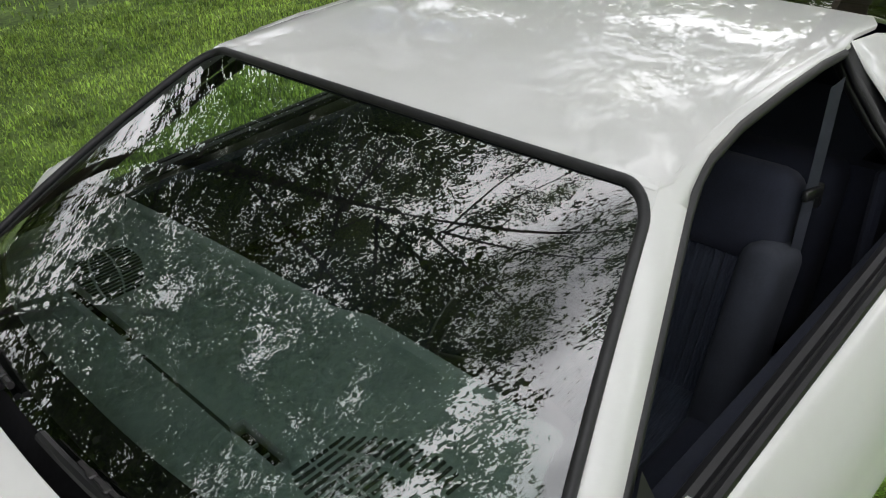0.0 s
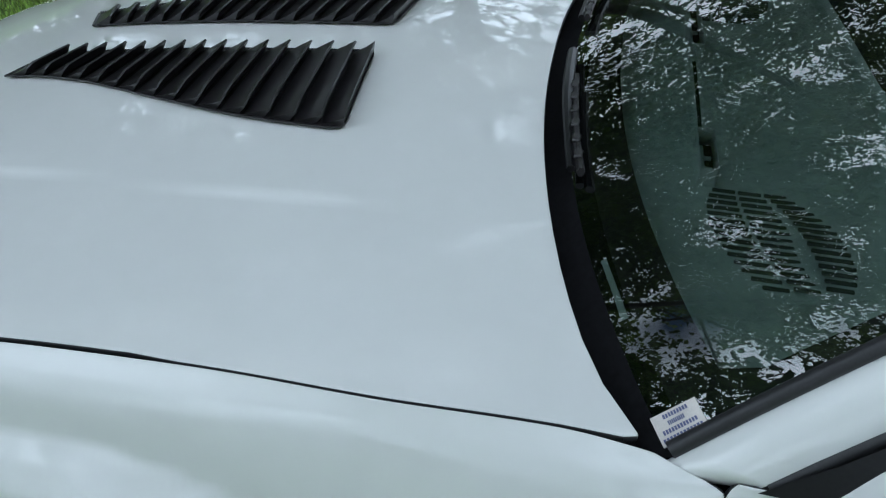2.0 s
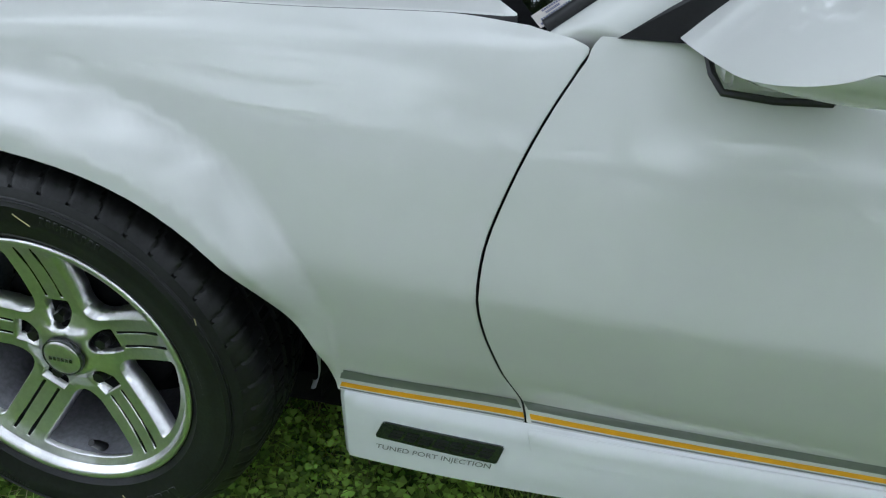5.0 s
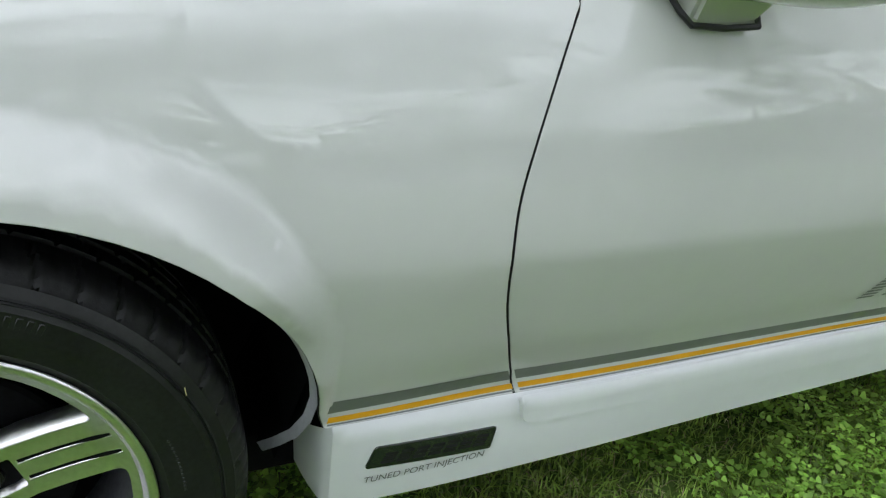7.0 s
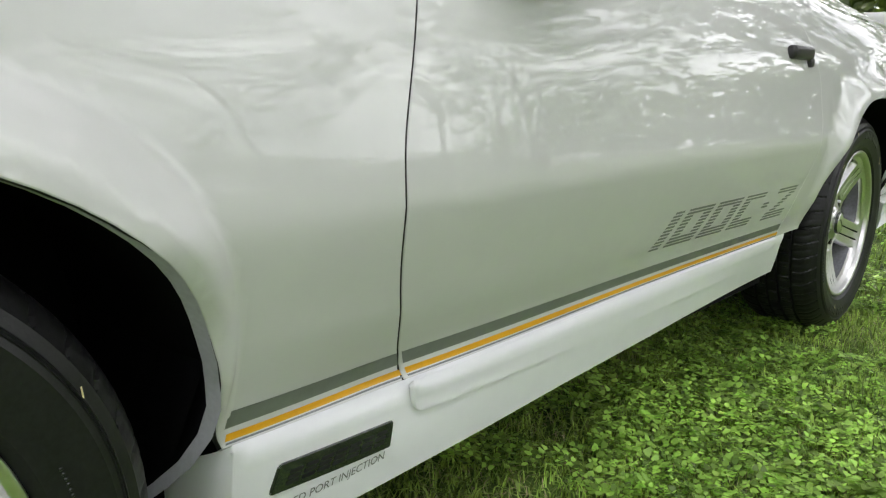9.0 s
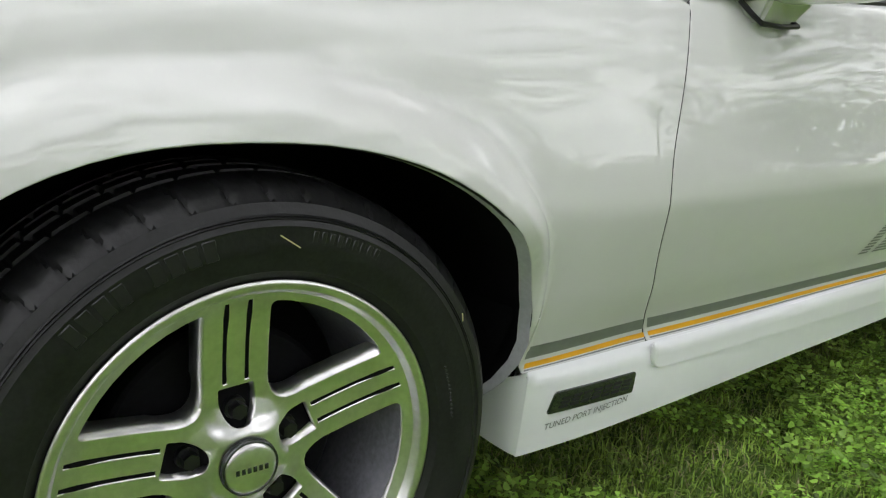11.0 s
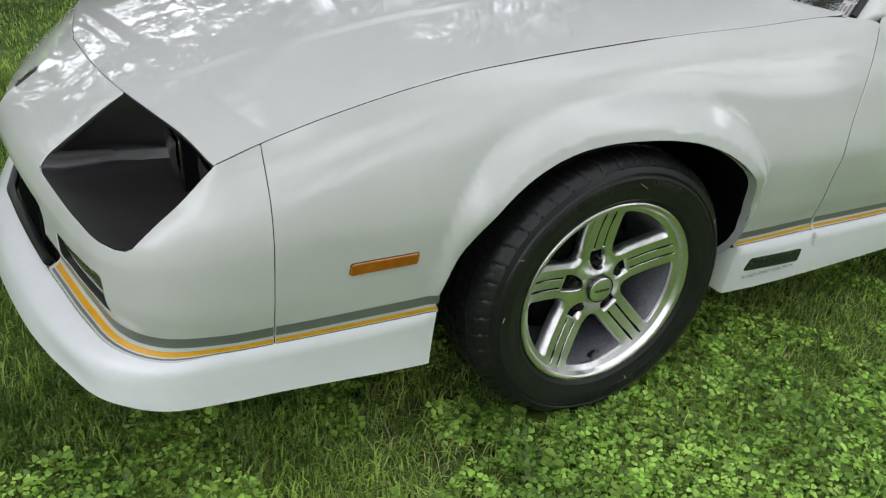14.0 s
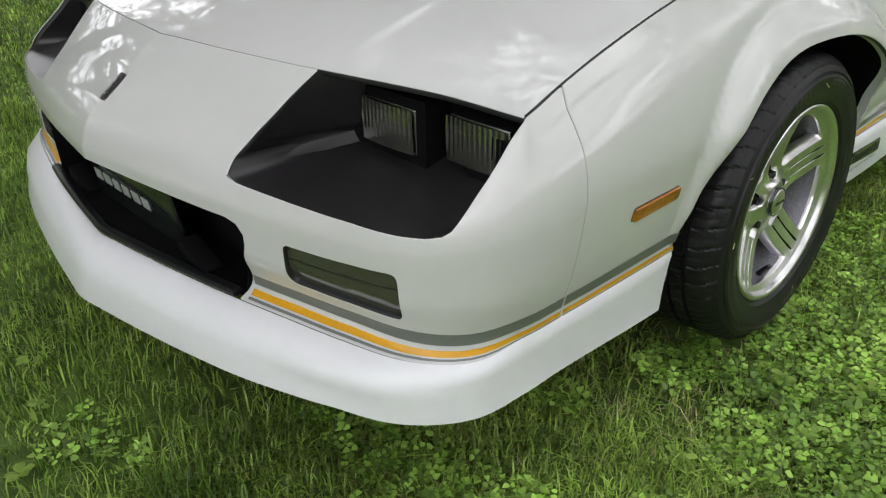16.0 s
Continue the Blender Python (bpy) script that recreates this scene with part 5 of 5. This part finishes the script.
    q = [g(-.690, -.006, .0035), g(-.690, .024, .0035), g(-.808, .026, .0035), g(-.808, -.004, .0035)]
    bm.faces.new([bm.verts.new(p) for p in q])
    part("identity_plate", bm, VINPLATE, car, "pale blank identity plate under the glass")
    # inspection sticker in the corner of the glass
    q = [g(-.962, -.004, -.003), g(-.962, .066, -.003), g(-1.002, .066, -.003), g(-1.002, -.004, -.003)]
    bm = bmesh.new()
    bm.faces.new([bm.verts.new(p) for p in q])
    st = part("sticker", bm, PAPER, car, "cream paper sticker in the windscreen corner")
    bm = bmesh.new()
    for k, (a0, a1) in enumerate(((.25, .8), (.3, .66), (.12, .88), (.06, .94))):
        uu = -.966 - .0092 * k
        t0, t1 = -.004 + .07 * a0, -.004 + .07 * a1
        n = 9 + 3 * (k > 1)
        for j in range(n):
            ta, tb = t0 + (t1 - t0) * j / n, t0 + (t1 - t0) * (j + .7) / n
            bm.faces.new([bm.verts.new(p) for p in (g(uu, ta, -.0038), g(uu, tb, -.0038), g(uu - .0055, tb, -.0038), g(uu - .0055, ta, -.0038))])
    part("sticker_print", bm, INK, st, "blurred print bars")
    # front seats
    for sg in (1, -1):
        y0 = -sg * .40
        bm = bmesh.new()
        cushion(bm, (1.36, y0, .50), (.50, .40, .14), Matrix.Rotation(radians(-8), 3, "Y"), .05)
        seat = part("seat", bm, CLOTH, car, "blue-grey cloth bucket seat")
        lean = Matrix.Rotation(radians(22), 3, "Y")
        bm = bmesh.new()
        cushion(bm, (1.655, y0, .68), (.13, .35, .42), lean, .05)
        part("backrest", bm, CLOTH, seat)
        for o_ in (-.185, .185):
            bm = bmesh.new()
            cushion(bm, (1.595, y0 + o_, .69), (.17, .085, .50), lean, .038)
            part("side_bolster", bm, CLOTH_B, seat, "smooth grey cloth side bolster")
            bm = bmesh.new()
            cushion(bm, (1.34, y0 + o_, .53), (.46, .08, .16), None, .035)
            part("thigh_bolster", bm, CLOTH_D, seat)
        bm = bmesh.new()
        cushion(bm, (1.735, y0 - sg * .03, .945), (.12, .33, .20), lean, .05)
        part("headrest", bm, CLOTH_D, seat, "dark headrest")
        bm = bmesh.new()
        for k in range(11):
            tube(bm, [(1.540, y0 - .10 + .02 * k, .570), (1.600, y0 - .10 + .02 * k, .72), (1.664, y0 - .10 + .02 * k, .875)], .0035, 5)
        part("seat_rib", bm, CLOTH, seat, "ribbed insert")
        # belt
        bm = bmesh.new()
        pts = [Vector(p) for p in ((1.800, -sg * .595, 1.21), (1.775, -sg * .60, 1.10), (1.748, -sg * .605, 1.008), (1.71, -sg * .61, .85), (1.66, -sg * .61, .60), (1.64, -sg * .60, .40))]
        rows = []
        for i, p in enumerate(pts):
            rows.append((bm.verts.new(p + Vector((-.024, 0, -.004))), bm.verts.new(p + Vector((.024, -sg * .006, .004)))))
        for a, b in zip(rows, rows[1:]):
            bm.faces.new((a[0], a[1], b[1], b[0]))
        bmesh.ops.solidify(bm, geom=bm.faces[:], thickness=.003)
        belt = part("seat_belt", bm, BELT, car, "dark blue seat belt webbing")
        bm = bmesh.new()
        box(bm, (1.748, -sg * .612, 1.010), (.085, .012, .022), Matrix.Rotation(radians(12), 3, "Y"), .004, 2)
        box(bm, (1.785, -sg * .610, .990), (.020, .014, .05), None, .004, 2)
        part("belt_guide", bm, BLACK, belt, "black belt guide")
    bm = bmesh.new()
    cushion(bm, (1.40, 0, .52), (.9, .20, .22), None, .03)
    part("centre_console", bm, CLOTH_D, car, "dark centre console")
    bm = bmesh.new()
    cushion(bm, (2.12, 0, .66), (.14, 1.1, .5), Matrix.Rotation(radians(14), 3, "Y"), .05)
    part("rear_seat", bm, CLOTH_D, car, "dark cloth rear seat")
    # door handle
    bm = bmesh.new()
    box(bm, (1.915, -.868, .792), (.135, .022, .030), None, .008, 3)
    box(bm, (1.975, -.870, .772), (.02, .02, .022), None, .005, 2)
    part("door_handle", bm, SATIN, car, "black door handle")


build_cabin()


# ---- trees and lawn ----
rng = np.random.default_rng(7)


def quads(name, centres, size, material, parent=None, label="", flat=0.0, aspect=0.62):
    """Many small pointed leaves, each one folded diamond, in one mesh."""
    n = len(centres)
    d = rng.normal(size=(n, 3))
    d[:, 2] *= (1 - flat)
    d /= np.linalg.norm(d, axis=1, keepdims=True)
    e = rng.normal(size=(n, 3))
    e -= d * (e * d).sum(1, keepdims=True)
    e /= np.linalg.norm(e, axis=1, keepdims=True)
    nrm = np.cross(d, e)
    s = (size * rng.uniform(.7, 1.3, n))[:, None]
    v = np.empty((n, 4, 3))
    v[:, 0] = centres - d * s * .5
    v[:, 1] = centres + e * s * .5 * aspect + nrm * s * .10
    v[:, 2] = centres + d * s * .5
    v[:, 3] = centres - e * s * .5 * aspect + nrm * s * .10
    me = bpy.data.meshes.new(name)
    me.vertices.add(n * 4)
    me.vertices.foreach_set("co", v.ravel())
    me.loops.add(n * 4)
    me.loops.foreach_set("vertex_index", np.arange(n * 4, dtype=np.int32))
    me.polygons.add(n)
    me.polygons.foreach_set("loop_start", np.arange(0, n * 4, 4, dtype=np.int32))
    me.update()
    me.validate()
    return link(name, me, material, parent, label)


def build_tree(x, y, h, r, base, leaves, size, clump=.33, seed=0, tip_over=(0, 0)):
    g = np.random.default_rng(seed)
    t = new("tree")
    t.location = (x, y, 0)
    tagged(t, "tall leafy deciduous tree with a brown trunk", "tree", "trees round the lawn")
    bm = bmesh.new()
    lean = g.normal(0, .25, 2) + np.array(tip_over)
    pts = [(0, 0, -.1), (0.02, 0, h * .1), (lean[0] * .4, lean[1] * .4, h * .35), (lean[0], lean[1], h * .65), (lean[0] * 1.4, lean[1] * 1.4, h * .92)]
    r0 = .009 * h + .025
    tube(bm, pts, [r0 * 1.35, r0, r0 * .7, r0 * .25, r0 * .06], 12)
    tips = []
    for k in range(20):
        a, z0 = g.uniform(0, 2 * math.pi), h * g.uniform(.28, .8)
        L = r * g.uniform(.55, 1.0) * (1 - .35 * (z0 / h))
        p0 = Vector((lean[0] * z0 / h, lean[1] * z0 / h, z0))
        d = Vector((math.cos(a), math.sin(a), g.uniform(-.05, .5)))
        mid = p0 + d * L * .5 + Vector((0, 0, .25))
        tip = p0 + d * L + Vector((0, 0, g.uniform(-.3, .5)))
        tube(bm, [p0, mid, tip], [r0 * .22, r0 * .11, r0 * .03], 7)
        tips.append((p0, mid, tip))
        for j in range(3):
            q = mid.lerp(tip, g.uniform(0, 1))
            e = q + Vector(g.normal(0, .6, 3)) * .9
            tube(bm, [q, q.lerp(e, .5) + Vector((0, 0, .08)), e], [r0 * .07, r0 * .045, r0 * .012], 5)
            tips.append((q, q, e))
    part("trunk", bm, BARK, t, "brown bark trunk and limbs")
    nc = int(26 * r)
    cs = []
    while len(cs) < nc:
        if g.random() < .55:
            p0, mid, tip = tips[g.integers(len(tips))]
            q = mid.lerp(tip, g.uniform(.1, 1.15)) + Vector(g.normal(0, .3, 3))
        else:
            d = g.normal(size=3)
            d /= np.linalg.norm(d)
            q = Vector((d[0] * r, d[1] * r, (base + h) / 2 + d[2] * (h - base) / 2)) * 1.0
            q = Vector((q.x * g.uniform(.4, 1) + lean[0] * .8, q.y * g.uniform(.4, 1) + lean[1] * .8, q.z))
        if q.z > base - .3:
            cs.append(q)
    cs = np.array(cs)
    idx = g.integers(0, nc, leaves)
    # each clump holds twigs, each twig a tight tuft of leaves, with clear sky between the tufts
    per = 9
    twig = np.repeat(cs, per, 0) + g.normal(0, 1, (nc * per, 3)) * np.array([clump, clump, clump * .75]) * 1.35
    pick = idx * per + g.integers(0, per, leaves)
    p = twig[pick] + g.normal(0, 1, (leaves, 3)) * np.array([.13, .13, .075]) * g.uniform(.5, 1.5, (leaves, 1))
    quads("crown", p, size, LEAF, t, "green leafy crown", .2)
    return t


for k, (x, y, h, r, b, n, s, tip) in enumerate((
        (5.6, 7.0, 11.0, 4.4, 1.3, 38000, .085, (0, -.6)), (-1.2, 7.8, 12.5, 4.6, 1.2, 46000, .085, (0, -.8)), (-4.6, 6.4, 9.5, 4.4, 1.2, 44000, .10, (.3, -.6)), (1.0, 6.4, 12.0, 5.0, 4.2, 88000, .060, (.5, -3.4)),
        (-6.2, 1.6, 10.5, 4.6, 1.6, 64000, .105, (2.6, .3)), (-7.2, 4.0, 9.0, 4.0, 1.2, 12000, .14, (0, 0)),
        # trees added across the sun's path to hold its light off the car
        (7.4, -1.9, 13.5, 3.8, 2.6, 36000, .12, (0, 0)), (8.6, 1.4, 13.5, 4.0, 2.8, 36000, .12, (0, 0)), (11.0, -3.5, 12.0, 4.0, 2.8, 10000, .18, (0, 0)),
        (-9.0, -8.5, 11.0, 4.2, 3.0, 9000, .13, (0, 0)), (-12.0, -15.0, 12.0, 4.6, 2.6, 7000, .2, (0, 0)), (-2.2, -13.0, 11.0, 4.6, 1.6, 10000, .16, (0, 0)), (5.2, -11.0, 11.0, 4.4, 1.6, 10000, .15, (0, 0)), (0.6, -8.0, 13.0, 4.6, 4.8, 38000, .09, (0, 3.2)), (12.5, -9.5, 11.5, 4.4, 2.0, 9000, .18, (0, 0)),
        (2.6, 10.2, 12.5, 4.6, 1.2, 30000, .10, (0, 0)), (-6.4, 10.0, 11.5, 4.2, 1.2, 7000, .18, (0, 0)), (9.0, 8.6, 12.0, 4.4, 1.2, 15000, .13, (0, 0)),
        (-2.0, 12.5, 12.0, 4.6, 1.2, 7000, .2, (0, 0)), (16.5, 9.0, 12.0, 4.0, 2.0, 7000, .2, (0, 0)), (-11.0, 6.5, 11.0, 4.4, 1.4, 8000, .2, (0, 0)),
        (7.5, 13.0, 13.0, 4.6, 1.2, 4000, .2, (0, 0)))):
    build_tree(x, y, h, r, b, n, s, seed=40 + k, tip_over=tip)


def build_woods():
    """A far ring of woods: uneven clumps of leaf, gaps and a ragged top."""
    g = np.random.default_rng(3)
    cs = []
    for k in range(1500):
        a = g.uniform(0, 2 * math.pi)
        R = g.uniform(34, 48)
        top = 6.5 + 2.0 * math.sin(3.1 * a) + 1.5 * math.sin(7.7 * a + 1) + g.normal(0, .9)
        cs.append((R * math.cos(a), R * math.sin(a), g.uniform(.2, 1) * max(top, 3)))
    cs = np.array(cs)
    n = 60000
    p = cs[g.integers(0, len(cs), n)] + g.normal(0, 1, (n, 3)) * np.array([1.1, 1.1, .8])
    p[:, 2] = np.maximum(p[:, 2], .2)
    ob = quads("woods", p, .75, LEAF, None, "", .2)
    tagged(ob, "far ring of green woodland behind the lawn", "woods", kind="stuff")
    bm = bmesh.new()
    for k in range(150):
        a, R = g.uniform(0, 2 * math.pi), g.uniform(33, 46)
        x, y = R * math.cos(a), R * math.sin(a)
        tube(bm, [(x, y, -.2), (x + g.normal(0, .2), y, 4), (x + g.normal(0, .4), y, 8)], [.24, .18, .08], 6)
    ob = part("woodland_trunks", bm, BARK, None)
    tagged(ob, "brown trunks standing in the far woodland", "tree trunks", kind="stuff")


build_woods()


def build_road():
    v, f = [], []
    for i, y in enumerate(np.linspace(-60, 60, 41)):
        x = 20 + .004 * (y - 5) ** 2
        v += [(x, y, .03), (x + 4.2, y, .03)]
    f = [(2 * i, 2 * i + 1, 2 * i + 3, 2 * i + 2) for i in range(40)]
    ob = arrays("road", v, f, ROAD)
    tagged(ob, "pale grey lane beyond the lawn", "road", kind="structure")


build_road()


def patchy(x, y, s, k):
    return np.array([noise.noise(Vector((a * s + k, b * s - k, k))) for a, b in zip(x, y)])


def blades(name, n, xr, yr, h, w, material, label, keep=None, lay=.55):
    """Grass blades as bent, tapered strips in one mesh."""
    x, y = rng.uniform(*xr, n), rng.uniform(*yr, n)
    # ragged outer edges, so that one patch runs into the next
    far = rng.random(n)
    y = np.where((y < yr[0] + .5) & (far < .7), y - rng.exponential(.55, n), y)
    x = np.where((x < xr[0] + .5) & (far > .4), x - rng.exponential(.5, n), x)
    x = np.where((x > xr[1] - .5) & (far > .4) & (xr[1] > 3), x + rng.exponential(.5, n), x)
    if keep is not None:
        k = keep(x, y)
        x, y = x[k], y[k]
    n = len(x)
    z = hill(x, y) * np.clip(1 - (np.hypot(x, y) - 6) / 4, 0, 1)
    a = rng.uniform(0, 2 * math.pi, n)
    tuft = np.sin(x * 5.1 + 2 * np.sin(y * 3.3)) * np.sin(y * 6.3 + 1.7 * np.sin(x * 2.9))
    hh = h * rng.uniform(.5, 1.35, n) * (1 + .38 * tuft)
    ww = w * rng.uniform(.7, 1.3, n)
    bend = rng.uniform(.1, 1.0, n) * lay * 2 * hh
    dx, dy = np.cos(a), np.sin(a)
    sx, sy = -dy * ww / 2, dx * ww / 2
    v = np.empty((n, 5, 3))
    v[:, 0] = np.stack([x - sx, y - sy, z - .004], 1)
    v[:, 1] = np.stack([x + sx, y + sy, z - .004], 1)
    mx, my, mz = x + dx * bend * .32, y + dy * bend * .32, z + hh * .62
    v[:, 2] = np.stack([mx + sx * .8, my + sy * .8, mz], 1)
    v[:, 3] = np.stack([mx - sx * .8, my - sy * .8, mz], 1)
    v[:, 4] = np.stack([x + dx * bend, y + dy * bend, z + hh * np.clip(1.05 - .35 * bend / hh, .4, 1)], 1)
    me = bpy.data.meshes.new(name)
    me.vertices.add(n * 5)
    me.vertices.foreach_set("co", v.ravel())
    li = (np.arange(n)[:, None] * 5 + np.array([0, 1, 2, 3, 3, 2, 4])[None]).astype(np.int32)
    me.loops.add(n * 7)
    me.loops.foreach_set("vertex_index", li.ravel())
    ls = (np.arange(n)[:, None] * 7 + np.array([0, 4])[None]).astype(np.int32)
    me.polygons.add(n * 2)
    me.polygons.foreach_set("loop_start", ls.ravel())
    me.update()
    me.validate()
    ob = link(name, me, material)
    tagged(ob, label, "grass", kind="stuff")
    return ob


clear = lambda x, y: ~((np.abs(y) < .45) & (x > -.75) & (x < 3.3)) & ~((np.hypot(x - .0, 0) < .14) & (np.abs(np.abs(y) - .752) < .11)) & ~((np.hypot(x - 2.555, 0) < .14) & (np.abs(np.abs(y) - .752) < .11))
blades("grass", 92000, (-.5, 3.4), (-2.5, -.3), .036, .0040, GRASS, "short green lawn grass among clover beside the car", clear, .75)
blades("grass", 60000, (-2.4, -.5), (-2.5, -.3), .044, .0036, GRASS, "short green lawn grass beside the car", clear)
blades("grass", 56000, (-3.0, -.6), (-1.2, 2.4), .044, .0036, GRASS, "short green lawn grass before the car", clear)
blades("grass", 110000, (-4.0, 5.0), (.6, 6.5), .030, .0078, GRASS, "short green lawn grass behind the car")
blades("grass", 70000, (3.0, 14), (-5, 6), .05, .009, GRASS, "lawn grass running towards the lane")
blades("grass", 40000, (-12, 3.4), (-12, -2.4), .05, .011, GRASS, "lawn grass further off")
blades("grass", 40000, (-14, 8), (5.2, 15), .05, .012, GRASS, "lawn grass towards the trees")
blades("grass", 16000, (-2.4, 3.4), (-2.5, -.3), .062, .0022, GRASS, "longer fine blades in the lawn", clear, .9)
blades("grass", 14000, (-2.4, 3.4), (-2.5, -.3), .030, .0024, GRASS, "fallen blades lying on the lawn", clear, 2.4)
blades("dry_grass", 26000, (-2.4, 3.4), (-2.5, -.3), .030, .0022, STRAW, "pale dry clippings in the lawn", clear, 1.6)


def build_clover():
    n = 62000
    x, y = rng.uniform(-2.4, 3.4, n), rng.uniform(-2.4, -.35, n)
    y = np.where((x < -1.2) & (rng.random(n) < .5), rng.uniform(-1.2, 1.2, n), y)
    y = np.where(y < -1.9, y - rng.exponential(.45, n), y)
    x = np.where(x > 2.9, x + rng.exponential(.4, n), np.where(x < -1.9, x - rng.exponential(.4, n), x))
    k = (patchy(x, y, 1.7, 3.0) + .5 * patchy(x, y, 5.3, 9.0) > .02 - .26 * smooth01((x + 1.3) / 1.6)) & clear(x, y)
    x, y = x[k], y[k]
    n = len(x)
    z = hill(x, y) + rng.uniform(.022, .046, n)
    r = rng.uniform(.0050, .0122, n)
    a0 = rng.uniform(0, 2 * math.pi, n)
    tilt = rng.normal(0, .28, (n, 2))
    vs = np.empty((n, 3, 6, 3))
    for j in range(3):
        a = a0 + j * 2 * math.pi / 3
        for q, (u, w) in enumerate(((.12, 0), (.7, .58), (1.25, .66), (1.38, 0), (1.25, -.66), (.7, -.58))):
            px = r * (u * np.cos(a) - w * np.sin(a))
            py = r * (u * np.sin(a) + w * np.cos(a))
            vs[:, j, q, 0] = x + px
            vs[:, j, q, 1] = y + py
            vs[:, j, q, 2] = z + px * tilt[:, 0] + py * tilt[:, 1] + .16 * r * abs(w) * 1.4
    me = bpy.data.meshes.new("clover")
    N = n * 3
    me.vertices.add(N * 6)
    me.vertices.foreach_set("co", vs.ravel())
    me.loops.add(N * 8)
    li = (np.arange(N)[:, None] * 6 + np.array([0, 1, 2, 3, 0, 3, 4, 5])[None]).astype(np.int32)
    me.loops.foreach_set("vertex_index", li.ravel())
    me.polygons.add(N * 2)
    me.polygons.foreach_set("loop_start", np.arange(0, N * 8, 4, dtype=np.int32))
    me.update()
    me.validate()
    ob = link("clover", me, CLOVER)
    tagged(ob, "patches of green three-leaved clover in the lawn", "clover", kind="stuff")


build_clover()


def build_weeds():
    """Broad-leaved weeds: rosettes of rounded, cupped leaves on short stalks."""
    V, Fs = [], []
    g = np.random.default_rng(11)
    n = 0
    while n < 520:
        x, y = g.uniform(-2.4, 3.2), g.uniform(-2.4, -.9)
        if x < -.7:
            y = g.uniform(-2.4, .6)
        if x > -.6 and y > -.95 or not clear(np.array([x]), np.array([y]))[0] or (x > -1.25 and y > -.95):
            continue
        n += 1
        size = g.uniform(.008, .019)
        k = g.integers(3, 8)
        a0 = g.uniform(0, 6.28)
        for j in range(k):
            a = a0 + 6.28 * j / k + g.normal(0, .25)
            L, W = size * g.uniform(.8, 1.3), size * g.uniform(.42, .75)
            rise = g.uniform(.2, .9)
            zb = float(hill(x, y)) + g.uniform(.018, .042)
            o = len(V)
            ca, sa = math.cos(a), math.sin(a)
            for u, w in ((.15, 0), (.45, .8), (.9, 1.0), (1.3, .75), (1.55, 0), (1.3, -.75), (.9, -1.0), (.45, -.8)):
                px, py = u * L, w * W
                V.append((x + px * ca - py * sa, y + px * sa + py * ca, zb + rise * L * u * (1 - .42 * u) + .22 * abs(py)))
            V.append((x + .9 * L * ca, y + .9 * L * sa, zb + rise * L * .9 * (1 - .42 * .9) - .001))
            Fs += [(o + i, o + (i + 1) % 8, o + 8) for i in range(8)]
    ob = arrays("weeds", V, Fs, WEED)
    tagged(ob, "broad-leaved green weeds scattered in the lawn", "weeds", kind="stuff")


build_weeds()
